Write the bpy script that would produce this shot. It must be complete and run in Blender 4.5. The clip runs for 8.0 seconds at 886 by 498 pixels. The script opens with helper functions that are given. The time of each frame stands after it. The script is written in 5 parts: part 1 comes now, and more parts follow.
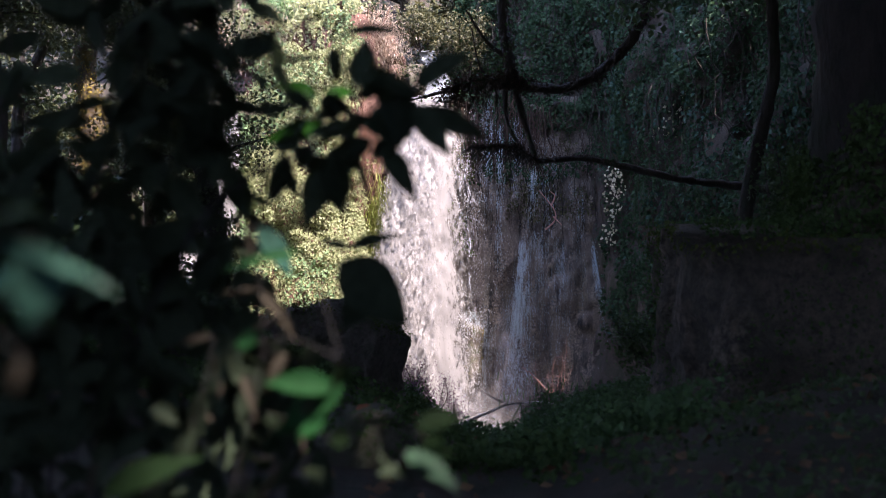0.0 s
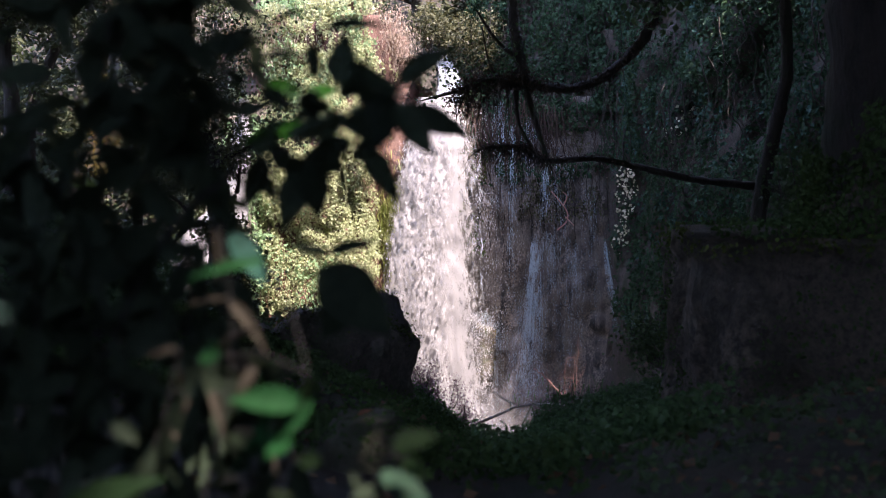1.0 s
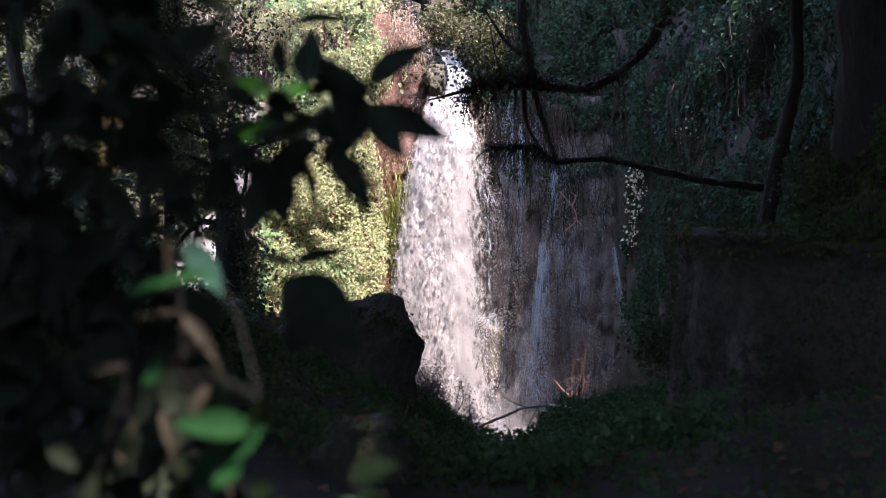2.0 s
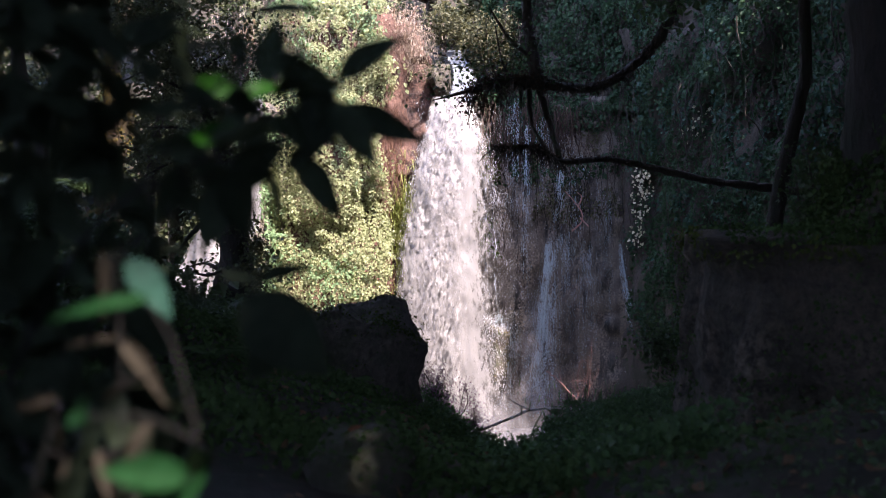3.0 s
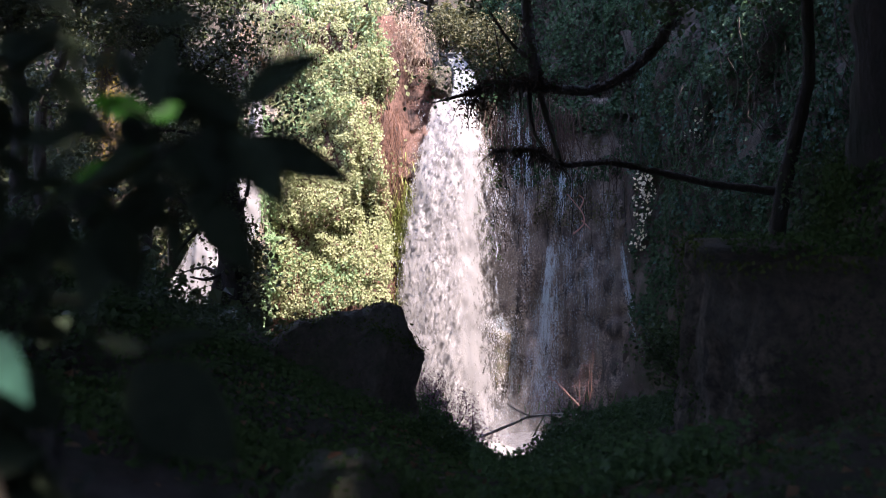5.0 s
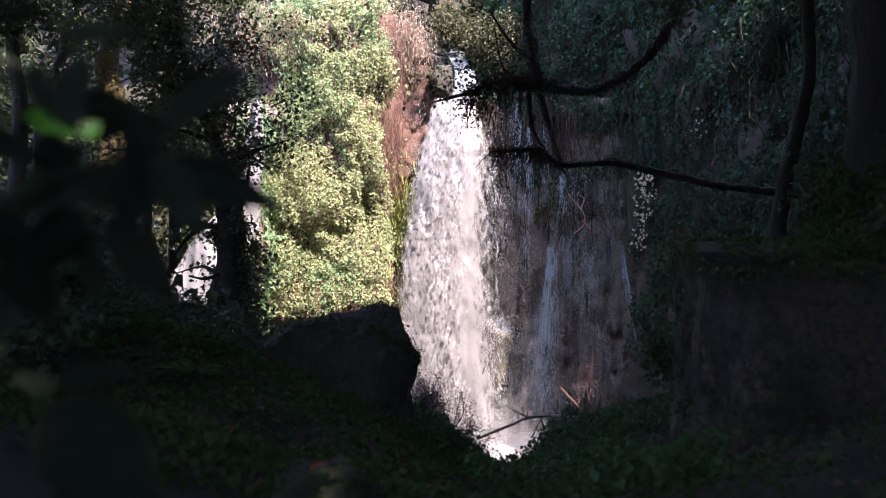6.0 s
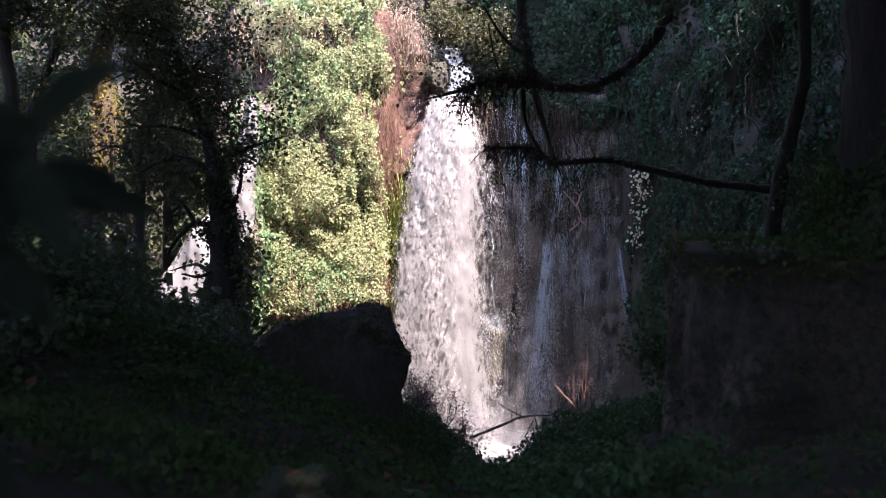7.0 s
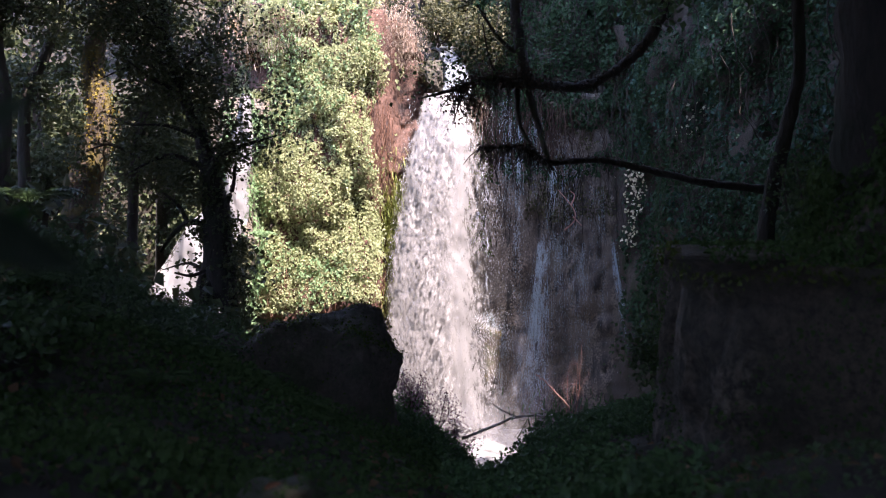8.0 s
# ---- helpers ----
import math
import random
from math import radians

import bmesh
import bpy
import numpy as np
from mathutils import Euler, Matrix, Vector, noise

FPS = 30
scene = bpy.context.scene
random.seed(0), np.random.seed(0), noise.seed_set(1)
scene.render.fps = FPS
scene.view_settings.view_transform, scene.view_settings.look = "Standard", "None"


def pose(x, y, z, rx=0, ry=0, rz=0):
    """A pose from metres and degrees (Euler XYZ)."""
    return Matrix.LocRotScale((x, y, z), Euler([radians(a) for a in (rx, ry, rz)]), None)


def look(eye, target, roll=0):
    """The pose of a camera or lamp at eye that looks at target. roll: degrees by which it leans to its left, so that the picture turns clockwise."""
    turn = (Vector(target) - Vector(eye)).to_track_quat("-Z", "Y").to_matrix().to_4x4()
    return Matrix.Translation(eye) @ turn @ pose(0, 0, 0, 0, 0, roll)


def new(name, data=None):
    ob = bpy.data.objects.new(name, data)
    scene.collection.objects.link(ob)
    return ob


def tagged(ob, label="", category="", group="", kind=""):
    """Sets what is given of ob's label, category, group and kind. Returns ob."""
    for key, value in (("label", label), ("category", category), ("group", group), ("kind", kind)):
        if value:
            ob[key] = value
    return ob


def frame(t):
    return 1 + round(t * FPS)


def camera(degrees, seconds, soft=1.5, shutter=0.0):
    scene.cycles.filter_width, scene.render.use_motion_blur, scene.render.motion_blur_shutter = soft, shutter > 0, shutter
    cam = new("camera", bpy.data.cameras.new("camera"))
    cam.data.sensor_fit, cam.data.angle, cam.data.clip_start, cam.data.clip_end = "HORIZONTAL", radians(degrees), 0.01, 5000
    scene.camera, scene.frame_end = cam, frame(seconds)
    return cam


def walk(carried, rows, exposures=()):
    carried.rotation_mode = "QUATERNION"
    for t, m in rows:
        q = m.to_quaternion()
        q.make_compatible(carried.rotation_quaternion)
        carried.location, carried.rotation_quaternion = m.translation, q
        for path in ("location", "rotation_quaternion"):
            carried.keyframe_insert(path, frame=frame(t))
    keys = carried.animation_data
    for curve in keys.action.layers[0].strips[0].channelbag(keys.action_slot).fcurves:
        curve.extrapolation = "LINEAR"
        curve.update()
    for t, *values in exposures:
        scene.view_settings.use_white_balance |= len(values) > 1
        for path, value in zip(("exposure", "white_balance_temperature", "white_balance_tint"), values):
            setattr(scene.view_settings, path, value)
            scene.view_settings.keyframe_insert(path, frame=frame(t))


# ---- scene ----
cam = camera(50.0, 8.0, soft=1.05)
PATH = [
    (0, (0.155, 0.659, 1.815), (0.148, 2.659, 1.812), 0.3),
    (0.5, (0.173, 0.694, 1.818), (0.152, 2.694, 1.816), 0.3),
    (1, (0.192, 0.727, 1.822), (0.158, 2.727, 1.82), 0.2),
    (1.5, (0.215, 0.758, 1.828), (0.171, 2.758, 1.825), 0.4),
    (3, (0.262, 0.922, 1.852), (0.195, 2.921, 1.849), 0.5),
    (3.5, (0.277, 0.973, 1.864), (0.207, 2.972, 1.862), 0.5),
    (4, (0.294, 1.005, 1.879), (0.224, 3.003, 1.879), 0.6),
    (4.5, (0.309, 1.049, 1.894), (0.239, 3.048, 1.894), 0.5),
    (5.8, (0.358, 1.167, 1.927), (0.28, 3.165, 1.926), 0.4),
    (6, (0.374, 1.168, 1.934), (0.297, 3.166, 1.931), 0.6),
    (6.5, (0.403, 1.217, 1.942), (0.329, 3.216, 1.936), 0.6),
    (7, (0.433, 1.27, 1.949), (0.362, 3.269, 1.94), 0.6),
    (7.5, (0.456, 1.31, 1.968), (0.392, 3.309, 1.957), 0.6),
    (8, (0.47, 1.324, 1.986), (0.408, 3.323, 1.972), 0.7),
]
walk(cam, [(t, look(eye, target, roll)) for t, eye, target, roll in PATH],
     exposures=[(0.0, 2.42, 6450, 30), (8.0, 2.42, 6450, 30)])

# ---- lens blur ----
cam.data.dof.use_dof = True
cam.data.dof.focus_distance = 29.0
cam.data.dof.aperture_fstop = 2.8

# ---- light ----
SUN_EL, SUN_AZ = radians(58.0), radians(135.0)      # azimuth clockwise from +y: behind and to the right
SUN_DIR = Vector((math.sin(SUN_AZ) * math.cos(SUN_EL), math.cos(SUN_AZ) * math.cos(SUN_EL), math.sin(SUN_EL)))
world = bpy.data.worlds.new("sky")
scene.world = world
world.use_nodes = True
wt = world.node_tree
sky = wt.nodes.new("ShaderNodeTexSky")
sky.sky_type = "NISHITA"
sky.sun_disc = False
sky.sun_elevation = SUN_EL
sky.sun_rotation = SUN_AZ
wt.links.new(sky.outputs[0], wt.nodes["Background"].inputs[0])
wt.nodes["Background"].inputs[1].default_value = 0.185
sun_data = bpy.data.lights.new("sun", "SUN")
sun_data.energy = 4.3
sun_data.angle = radians(0.5)
sun_data.color = (1.0, 0.93, 0.82)
sun = new("sun", sun_data)
sun.matrix_world = look(SUN_DIR * 60, (0, 0, 0))


# ---- vector noise ----
def _hash(i, j, k, seed):
    n = (i * 73856093) ^ (j * 19349663) ^ (k * 83492791) ^ (seed * 2654435761)
    n = (n ^ (n >> 13)) * 1274126177
    n = n ^ (n >> 16)
    return (n & 0xFFFFFF) / float(0xFFFFFF)


def vnoise(p, scale=1.0, seed=0):
    """Smooth noise from -1 to 1 at rows of p."""
    q = np.asarray(p, float) * scale
    i = np.floor(q).astype(np.int64)
    f = q - i
    f = f * f * (3 - 2 * f)
    out = 0.0
    for a in (0, 1):
        for b in (0, 1):
            for c in (0, 1):
                w = (f[..., 0] if a else 1 - f[..., 0]) * (f[..., 1] if b else 1 - f[..., 1]) * (f[..., 2] if c else 1 - f[..., 2])
                out = out + w * _hash(i[..., 0] + a, i[..., 1] + b, i[..., 2] + c, seed)
    return 2 * out - 1


def fbm(p, scale=1.0, octaves=4, seed=0):
    out, amp, tot = 0.0, 1.0, 0.0
    for o in range(octaves):
        out = out + amp * vnoise(p, scale * 2**o, seed + 17 * o)
        tot += amp
        amp *= 0.5
    return out / tot


# ---- materials ----
def material(name):
    m = bpy.data.materials.new(name)
    m.use_nodes = True
    nt = m.node_tree
    return m, nt, nt.nodes["Principled BSDF"], nt.nodes["Material Output"]


def ramp(nt, source, stops):
    r = nt.nodes.new("ShaderNodeValToRGB")
    while len(r.color_ramp.elements) < len(stops):
        r.color_ramp.elements.new(0.5)
    for e, (pos, col) in zip(r.color_ramp.elements, stops):
        e.position = pos
        e.color = (*col, 1)
    nt.links.new(source, r.inputs[0])
    return r


def tex_noise(nt, scale, detail=6, stretch=(1, 1, 1), rough=0.6):
    co = nt.nodes.new("ShaderNodeTexCoord")
    mp = nt.nodes.new("ShaderNodeMapping")
    mp.inputs["Scale"].default_value = stretch
    nt.links.new(co.outputs["Object"], mp.inputs[0])
    n = nt.nodes.new("ShaderNodeTexNoise")
    n.inputs["Scale"].default_value = scale
    n.inputs["Detail"].default_value = detail
    n.inputs["Roughness"].default_value = rough
    nt.links.new(mp.outputs[0], n.inputs["Vector"])
    return n


def mix_col(nt, fac, a, b, mode="MIX"):
    m = nt.nodes.new("ShaderNodeMix")
    m.data_type = "RGBA"
    m.blend_type = mode
    for sock, val in ((m.inputs[0], fac), (m.inputs[6], a), (m.inputs[7], b)):
        if isinstance(val, (int, float)):
            sock.default_value = val
        elif isinstance(val, tuple):
            sock.default_value = (*val, 1)
        else:
            nt.links.new(val, sock)
    return m.outputs[2]


def bump(nt, bsdf, source, strength, distance):
    b = nt.nodes.new("ShaderNodeBump")
    b.inputs["Strength"].default_value = strength
    b.inputs["Distance"].default_value = distance
    nt.links.new(source, b.inputs["Height"])
    nt.links.new(b.outputs[0], bsdf.inputs["Normal"])


def rock_material(name, dark, light, stain, rough, scale=1.2, streak=0.35, span=(0.3, 0.7)):
    m, nt, bs, _ = material(name)
    big = tex_noise(nt, scale * 0.5, 5)
    fine = tex_noise(nt, scale * 6, 8, rough=0.7)
    col = ramp(nt, fine.outputs[0], [(span[0], dark), (span[1], light)])
    runs = tex_noise(nt, scale * 1.6, 5, (1, 1, streak))
    mask = ramp(nt, runs.outputs[0], [(0.45, (0, 0, 0)), (0.62, (1, 1, 1))])
    c2 = mix_col(nt, mask.outputs[0], col.outputs[0], stain)
    mask2 = ramp(nt, big.outputs[0], [(0.4, (0, 0, 0)), (0.65, (1, 1, 1))])
    fine2 = tex_noise(nt, scale * 11, 8, rough=0.75)
    other = ramp(nt, fine2.outputs[0], [(0.32, tuple(0.9 * v for v in dark)), (0.5, tuple(0.45 * v for v in light)), (0.68, tuple(0.75 * v for v in light))])
    c3 = mix_col(nt, mask2.outputs[0], c2, other.outputs[0])
    nt.links.new(c3, bs.inputs["Base Color"])
    bs.inputs["Roughness"].default_value = rough
    both = mix_col(nt, 0.5, fine.outputs[0], runs.outputs[0])
    bump(nt, bs, both, 0.9, 0.12)
    return m


def leaf_material(name, cols, translucent=0.35, rough=0.5, gloss=0.3):
    """cols: three colours, from the darkest leaf to the lightest."""
    m, nt, bs, out = material(name)
    geo = nt.nodes.new("ShaderNodeNewGeometry")
    r = ramp(nt, geo.outputs["Random Per Island"], [(0.0, cols[0]), (0.5, cols[1]), (1.0, cols[2])])
    n = tex_noise(nt, 0.9, 3)
    c = mix_col(nt, n.outputs[0], r.outputs[0], cols[1])
    nt.links.new(c, bs.inputs["Base Color"])
    bs.inputs["Roughness"].default_value = rough
    bs.inputs["Specular IOR Level"].default_value = gloss
    tr = nt.nodes.new("ShaderNodeBsdfTranslucent")
    nt.links.new(c, tr.inputs[0])
    mx = nt.nodes.new("ShaderNodeMixShader")
    mx.inputs[0].default_value = translucent
    nt.links.new(bs.outputs[0], mx.inputs[1])
    nt.links.new(tr.outputs[0], mx.inputs[2])
    nt.links.new(mx.outputs[0], out.inputs[0])
    return m


def bark_material(name, dark, light, moss, moss_at, scale=8):
    m, nt, bs, _ = material(name)
    n = tex_noise(nt, scale, 8, (1, 1, 0.25), 0.65)
    col = ramp(nt, n.outputs[0], [(0.3, dark), (0.7, light)])
    g = tex_noise(nt, scale * 0.25, 5)
    mask = ramp(nt, g.outputs[0], [(moss_at, (0, 0, 0)), (moss_at + 0.12, (1, 1, 1))])
    c = mix_col(nt, mask.outputs[0], col.outputs[0], moss)
    nt.links.new(c, bs.inputs["Base Color"])
    bs.inputs["Roughness"].default_value = 0.9
    bump(nt, bs, n.outputs[0], 1.0, 0.06)
    return m


ROCK_WET = rock_material("wet_dark_rock", (0.03, 0.025, 0.02), (0.32, 0.26, 0.195), (0.028, 0.027, 0.024), 0.5, 2.6, 0.10, (0.42, 0.62))
ROCK_RED = rock_material("red_earth_rock", (0.05, 0.025, 0.019), (0.22, 0.115, 0.082), (0.04, 0.02, 0.016), 0.85, 1.6, 0.3, (0.36, 0.66))
ROCK_GREY = rock_material("mossy_brown_rock", (0.035, 0.029, 0.024), (0.125, 0.10, 0.08), (0.04, 0.045, 0.022), 0.9, 2.0)
ROCK_LEDGE = rock_material("weathered_ledge_rock", (0.016, 0.014, 0.010), (0.16, 0.13, 0.092), (0.026, 0.026, 0.016), 0.95, 2.0, 0.35, (0.42, 0.62))
ROCK_BROWN = rock_material("brown_streambed_rock", (0.035, 0.018, 0.013), (0.21, 0.11, 0.08), (0.03, 0.018, 0.015), 0.8, 2.4, 0.8, (0.38, 0.64))
ROCK_BOULDER = rock_material("boulder_rock", (0.035, 0.031, 0.025), (0.14, 0.12, 0.095), (0.035, 0.045, 0.018), 0.9, 2.0, 1.0)
SOIL = rock_material("leaf_littered_soil", (0.022, 0.017, 0.012), (0.066, 0.05, 0.034), (0.018, 0.027, 0.011), 0.95, 2.5, 1.0)
# Ivy in sunlit and shaded copies: the light is put into the colours.
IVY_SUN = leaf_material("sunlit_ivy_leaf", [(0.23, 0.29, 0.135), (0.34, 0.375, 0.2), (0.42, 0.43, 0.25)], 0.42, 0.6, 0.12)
IVY_SHADE = leaf_material("shaded_ivy_leaf", [(0.015, 0.042, 0.02), (0.034, 0.078, 0.036), (0.06, 0.115, 0.05)], 0.3, 0.55, 0.2)
IVY_FLECK = leaf_material("sunfleck_vine_leaf", [(0.4, 0.39, 0.22), (0.58, 0.54, 0.37), (0.68, 0.62, 0.46)], 0.4)
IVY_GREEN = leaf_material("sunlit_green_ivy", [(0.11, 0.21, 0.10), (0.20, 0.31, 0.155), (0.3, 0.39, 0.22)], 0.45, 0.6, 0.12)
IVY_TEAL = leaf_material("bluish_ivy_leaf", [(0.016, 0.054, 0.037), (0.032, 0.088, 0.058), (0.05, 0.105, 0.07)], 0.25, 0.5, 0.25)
LEAF_OLIVE = leaf_material("olive_leaf", [(0.03, 0.036, 0.016), (0.08, 0.085, 0.038), (0.18, 0.165, 0.085)], 0.35)
LITTER = leaf_material("dead_leaf_litter", [(0.06, 0.035, 0.02), (0.13, 0.08, 0.045), (0.22, 0.13, 0.07)], 0.1, 0.8, 0.2)
LEAF_FOREST = leaf_material("forest_leaf", [(0.022, 0.036, 0.014), (0.055, 0.073, 0.03), (0.115, 0.115, 0.052)], 0.4)
LEAF_SHRUB = leaf_material("shrub_leaf", [(0.025, 0.048, 0.018), (0.045, 0.082, 0.03), (0.08, 0.125, 0.045)], 0.3)
LEAF_FERN = leaf_material("shade_fern", [(0.025, 0.05, 0.016), (0.045, 0.085, 0.026), (0.075, 0.12, 0.04)], 0.3, 0.8, 0.1)
# Purple stands in for bright water glowing behind and through the leaves.
LEAF_PURPLE = leaf_material("backlit_purple_leaf", [(0.08, 0.045, 0.07), (0.17, 0.105, 0.145), (0.3, 0.2, 0.27)], 0.6)
LEAF_MOUND = leaf_material("mound_leaf", [(0.025, 0.062, 0.02), (0.048, 0.105, 0.034), (0.085, 0.16, 0.052)], 0.3)
GRASS_DRY = leaf_material("dry_grass", [(0.26, 0.19, 0.15), (0.38, 0.31, 0.245), (0.46, 0.41, 0.33)], 0.3, 0.8, 0.1)
GRASS_WET = leaf_material("wet_grass", [(0.18, 0.24, 0.06), (0.30, 0.34, 0.10), (0.42, 0.42, 0.16)], 0.35, 0.7, 0.2)
ROOT = leaf_material("hanging_root", [(0.08, 0.038, 0.026), (0.15, 0.078, 0.054), (0.25, 0.155, 0.11)], 0.0, 0.9, 0.1)
VINE = leaf_material("bare_vine", [(0.035, 0.025, 0.02), (0.07, 0.05, 0.04), (0.11, 0.08, 0.06)], 0.0, 0.9, 0.1)
BARK_DARK = bark_material("dark_mossy_bark", (0.02, 0.016, 0.012), (0.06, 0.05, 0.04), (0.03, 0.045, 0.015), 0.55)
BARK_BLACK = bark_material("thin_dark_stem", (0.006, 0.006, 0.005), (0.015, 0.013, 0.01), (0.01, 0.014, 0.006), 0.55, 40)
# BARK_SHADE is a near-black copy of the bark with shade put in.
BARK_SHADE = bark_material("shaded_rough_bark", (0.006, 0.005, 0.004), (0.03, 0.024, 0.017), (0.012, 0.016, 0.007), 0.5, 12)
BARK_GOLD = bark_material("lichen_bark", (0.025, 0.019, 0.013), (0.12, 0.09, 0.06), (0.11, 0.088, 0.024), 0.47, 9)
TWIG_RED = bark_material("dead_red_twig", (0.13, 0.06, 0.048), (0.26, 0.15, 0.12), (0.24, 0.16, 0.13), 0.6, 20)
WOOD_PALE = bark_material("bleached_driftwood", (0.42, 0.36, 0.32), (0.7, 0.63, 0.57), (0.55, 0.48, 0.42), 0.55, 12)


def water_material(name, low, high, stretch, scale, colour=(0.34, 0.335, 0.345), fine=3.0):
    """White falling water: strands with gaps between them. low and high: where the strands begin and are full."""
    m, nt, bs, out = material(name)
    a = tex_noise(nt, scale, 7, (1, 1, stretch), 0.65)
    b = tex_noise(nt, scale * fine, 6, (1, 1, stretch * 1.6), 0.7)
    uv = nt.nodes.new("ShaderNodeUVMap")
    sep = nt.nodes.new("ShaderNodeSeparateXYZ")
    nt.links.new(uv.outputs[0], sep.inputs[0])
    add = nt.nodes.new("ShaderNodeMath")
    add.operation = "MULTIPLY_ADD"
    add.inputs[1].default_value = 0.5
    nt.links.new(b.outputs[0], add.inputs[0])
    nt.links.new(a.outputs[0], add.inputs[2])
    body = nt.nodes.new("ShaderNodeMath")
    body.operation = "ADD"
    nt.links.new(add.outputs[0], body.inputs[0])
    nt.links.new(sep.outputs[1], body.inputs[1])
    mask = nt.nodes.new("ShaderNodeMapRange")
    mask.inputs["From Min"].default_value = low
    mask.inputs["From Max"].default_value = high
    nt.links.new(body.outputs[0], mask.inputs[0])
    bs.inputs["Base Color"].default_value = (*colour, 1)
    bs.inputs["Roughness"].default_value = 0.45
    tl = nt.nodes.new("ShaderNodeBsdfTranslucent")
    tl.inputs[0].default_value = (*colour, 1)
    both = nt.nodes.new("ShaderNodeMixShader")
    both.inputs[0].default_value = 0.3
    nt.links.new(bs.outputs[0], both.inputs[1])
    nt.links.new(tl.outputs[0], both.inputs[2])
    tp = nt.nodes.new("ShaderNodeBsdfTransparent")
    mx = nt.nodes.new("ShaderNodeMixShader")
    nt.links.new(mask.outputs[0], mx.inputs[0])
    nt.links.new(tp.outputs[0], mx.inputs[1])
    nt.links.new(both.outputs[0], mx.inputs[2])
    nt.links.new(mx.outputs[0], out.inputs[0])
    return m


FOAM = water_material("white_falling_water", 0.42, 0.70, 0.38, 7.0, (0.268, 0.261, 0.256), 3.4)
CASCADE = water_material("bright_cascade_water", 0.40, 0.62, 0.7, 9.0, (0.29, 0.285, 0.285), 3.0)
FOAM_THIN = water_material("torn_falling_water", 0.72, 0.84, 0.45, 11.0, (0.325, 0.315, 0.31))
DRIPS = water_material("dripping_water", 0.80, 1.05, 0.14, 9.0, (0.5, 0.55, 0.62))
# MIST hangs in shade; the missing brightness is put into its lighter colour.
MIST = water_material("drifting_spray", 0.1, 2.6, 0.7, 0.5, (0.72, 0.71, 0.72))
SPLASH = water_material("splashing_foam", 0.1, 1.7, 0.7, 1.6, (0.33, 0.325, 0.335), 4.0)
# Shade at the stream head is put into this darker, bluish colour.
STREAM = water_material("rushing_stream", 0.38, 0.68, 0.5, 7.0, (0.21, 0.235, 0.255))
RUN, _nt, _bs, _ = material("running_water")
# The blue of sky light is part of this colour.
_bs.inputs["Base Color"].default_value = (0.42, 0.52, 0.55, 1)
_bs.inputs["Roughness"].default_value = 0.25
POOL, _nt, _bs, _ = material("foaming_pool")
_n = tex_noise(_nt, 3.0, 6)
_nt.links.new(ramp(_nt, _n.outputs[0], [(0.35, (0.12, 0.12, 0.12)), (0.62, (0.34, 0.335, 0.33))]).outputs[0], _bs.inputs["Base Color"])
_bs.inputs["Roughness"].default_value = 0.35
bump(_nt, _bs, _n.outputs[0], 0.6, 0.1)
DROP, _nt, _bs, _ = material("water_drops")
_bs.inputs["Base Color"].default_value = (0.42, 0.42, 0.43, 1)
_bs.inputs["Roughness"].default_value = 0.3


# ---- mesh helpers ----
def mesh_object(name, verts, faces, mat, smooth=True, parent=None, label=""):
    me = bpy.data.meshes.new(name)
    verts = np.asarray(verts, float)
    faces = np.asarray(faces, np.int64)
    k = faces.shape[1]
    me.vertices.add(len(verts))
    me.vertices.foreach_set("co", verts.ravel())
    me.loops.add(faces.size)
    me.loops.foreach_set("vertex_index", faces.ravel())
    me.polygons.add(len(faces))
    me.polygons.foreach_set("loop_start", np.arange(0, faces.size, k))
    me.polygons.foreach_set("loop_total", np.full(len(faces), k))
    me.polygons.foreach_set("use_smooth", np.full(len(faces), smooth))
    me.materials.append(mat)
    me.update(calc_edges=True)
    ob = new(name, me)
    if parent is not None:
        ob.parent = parent
    if label:
        ob["label"] = label
    return ob


def grid_faces(nu, nv):
    i = np.arange(nu - 1)[:, None] * nv + np.arange(nv - 1)[None]
    return np.stack([i, i + nv, i + nv + 1, i + 1], -1).reshape(-1, 4)


def unit(v):
    return v / np.maximum(np.linalg.norm(v, axis=-1, keepdims=True), 1e-9)


def leaf_arrays(pts, nrm, size, rng, hang=0.5, slim=0.75, jitter=0.6):
    """Folded pointed leaves: four corners and two faces each."""
    n = len(pts)
    nrm = unit(nrm + jitter * rng.normal(size=(n, 3)))
    tip = rng.normal(size=(n, 3)) + np.array([0, 0, -hang * 2])
    tip = unit(tip - nrm * (tip * nrm).sum(-1, keepdims=True))
    side = np.cross(nrm, tip)
    s = size[:, None]
    w = s * slim * 0.5
    mid = pts + tip * s * 0.42 - nrm * s * 0.10
    v = np.stack([pts, mid + side * w + nrm * s * 0.16, pts + tip * s - nrm * s * 0.12, mid - side * w + nrm * s * 0.16], 1)
    f = np.arange(n)[:, None] * 4
    faces = np.concatenate([f + [0, 1, 2], f + [0, 2, 3]])
    return v.reshape(-1, 3), faces


def leaf_cloud(name, pts, nrm, size, mat, seed, parent=None, label="", **kw):
    rng = np.random.default_rng(seed)
    v, f = leaf_arrays(np.asarray(pts, float), np.asarray(nrm, float), np.asarray(size, float), rng, **kw)
    return mesh_object(name, v, f, mat, False, parent, label)


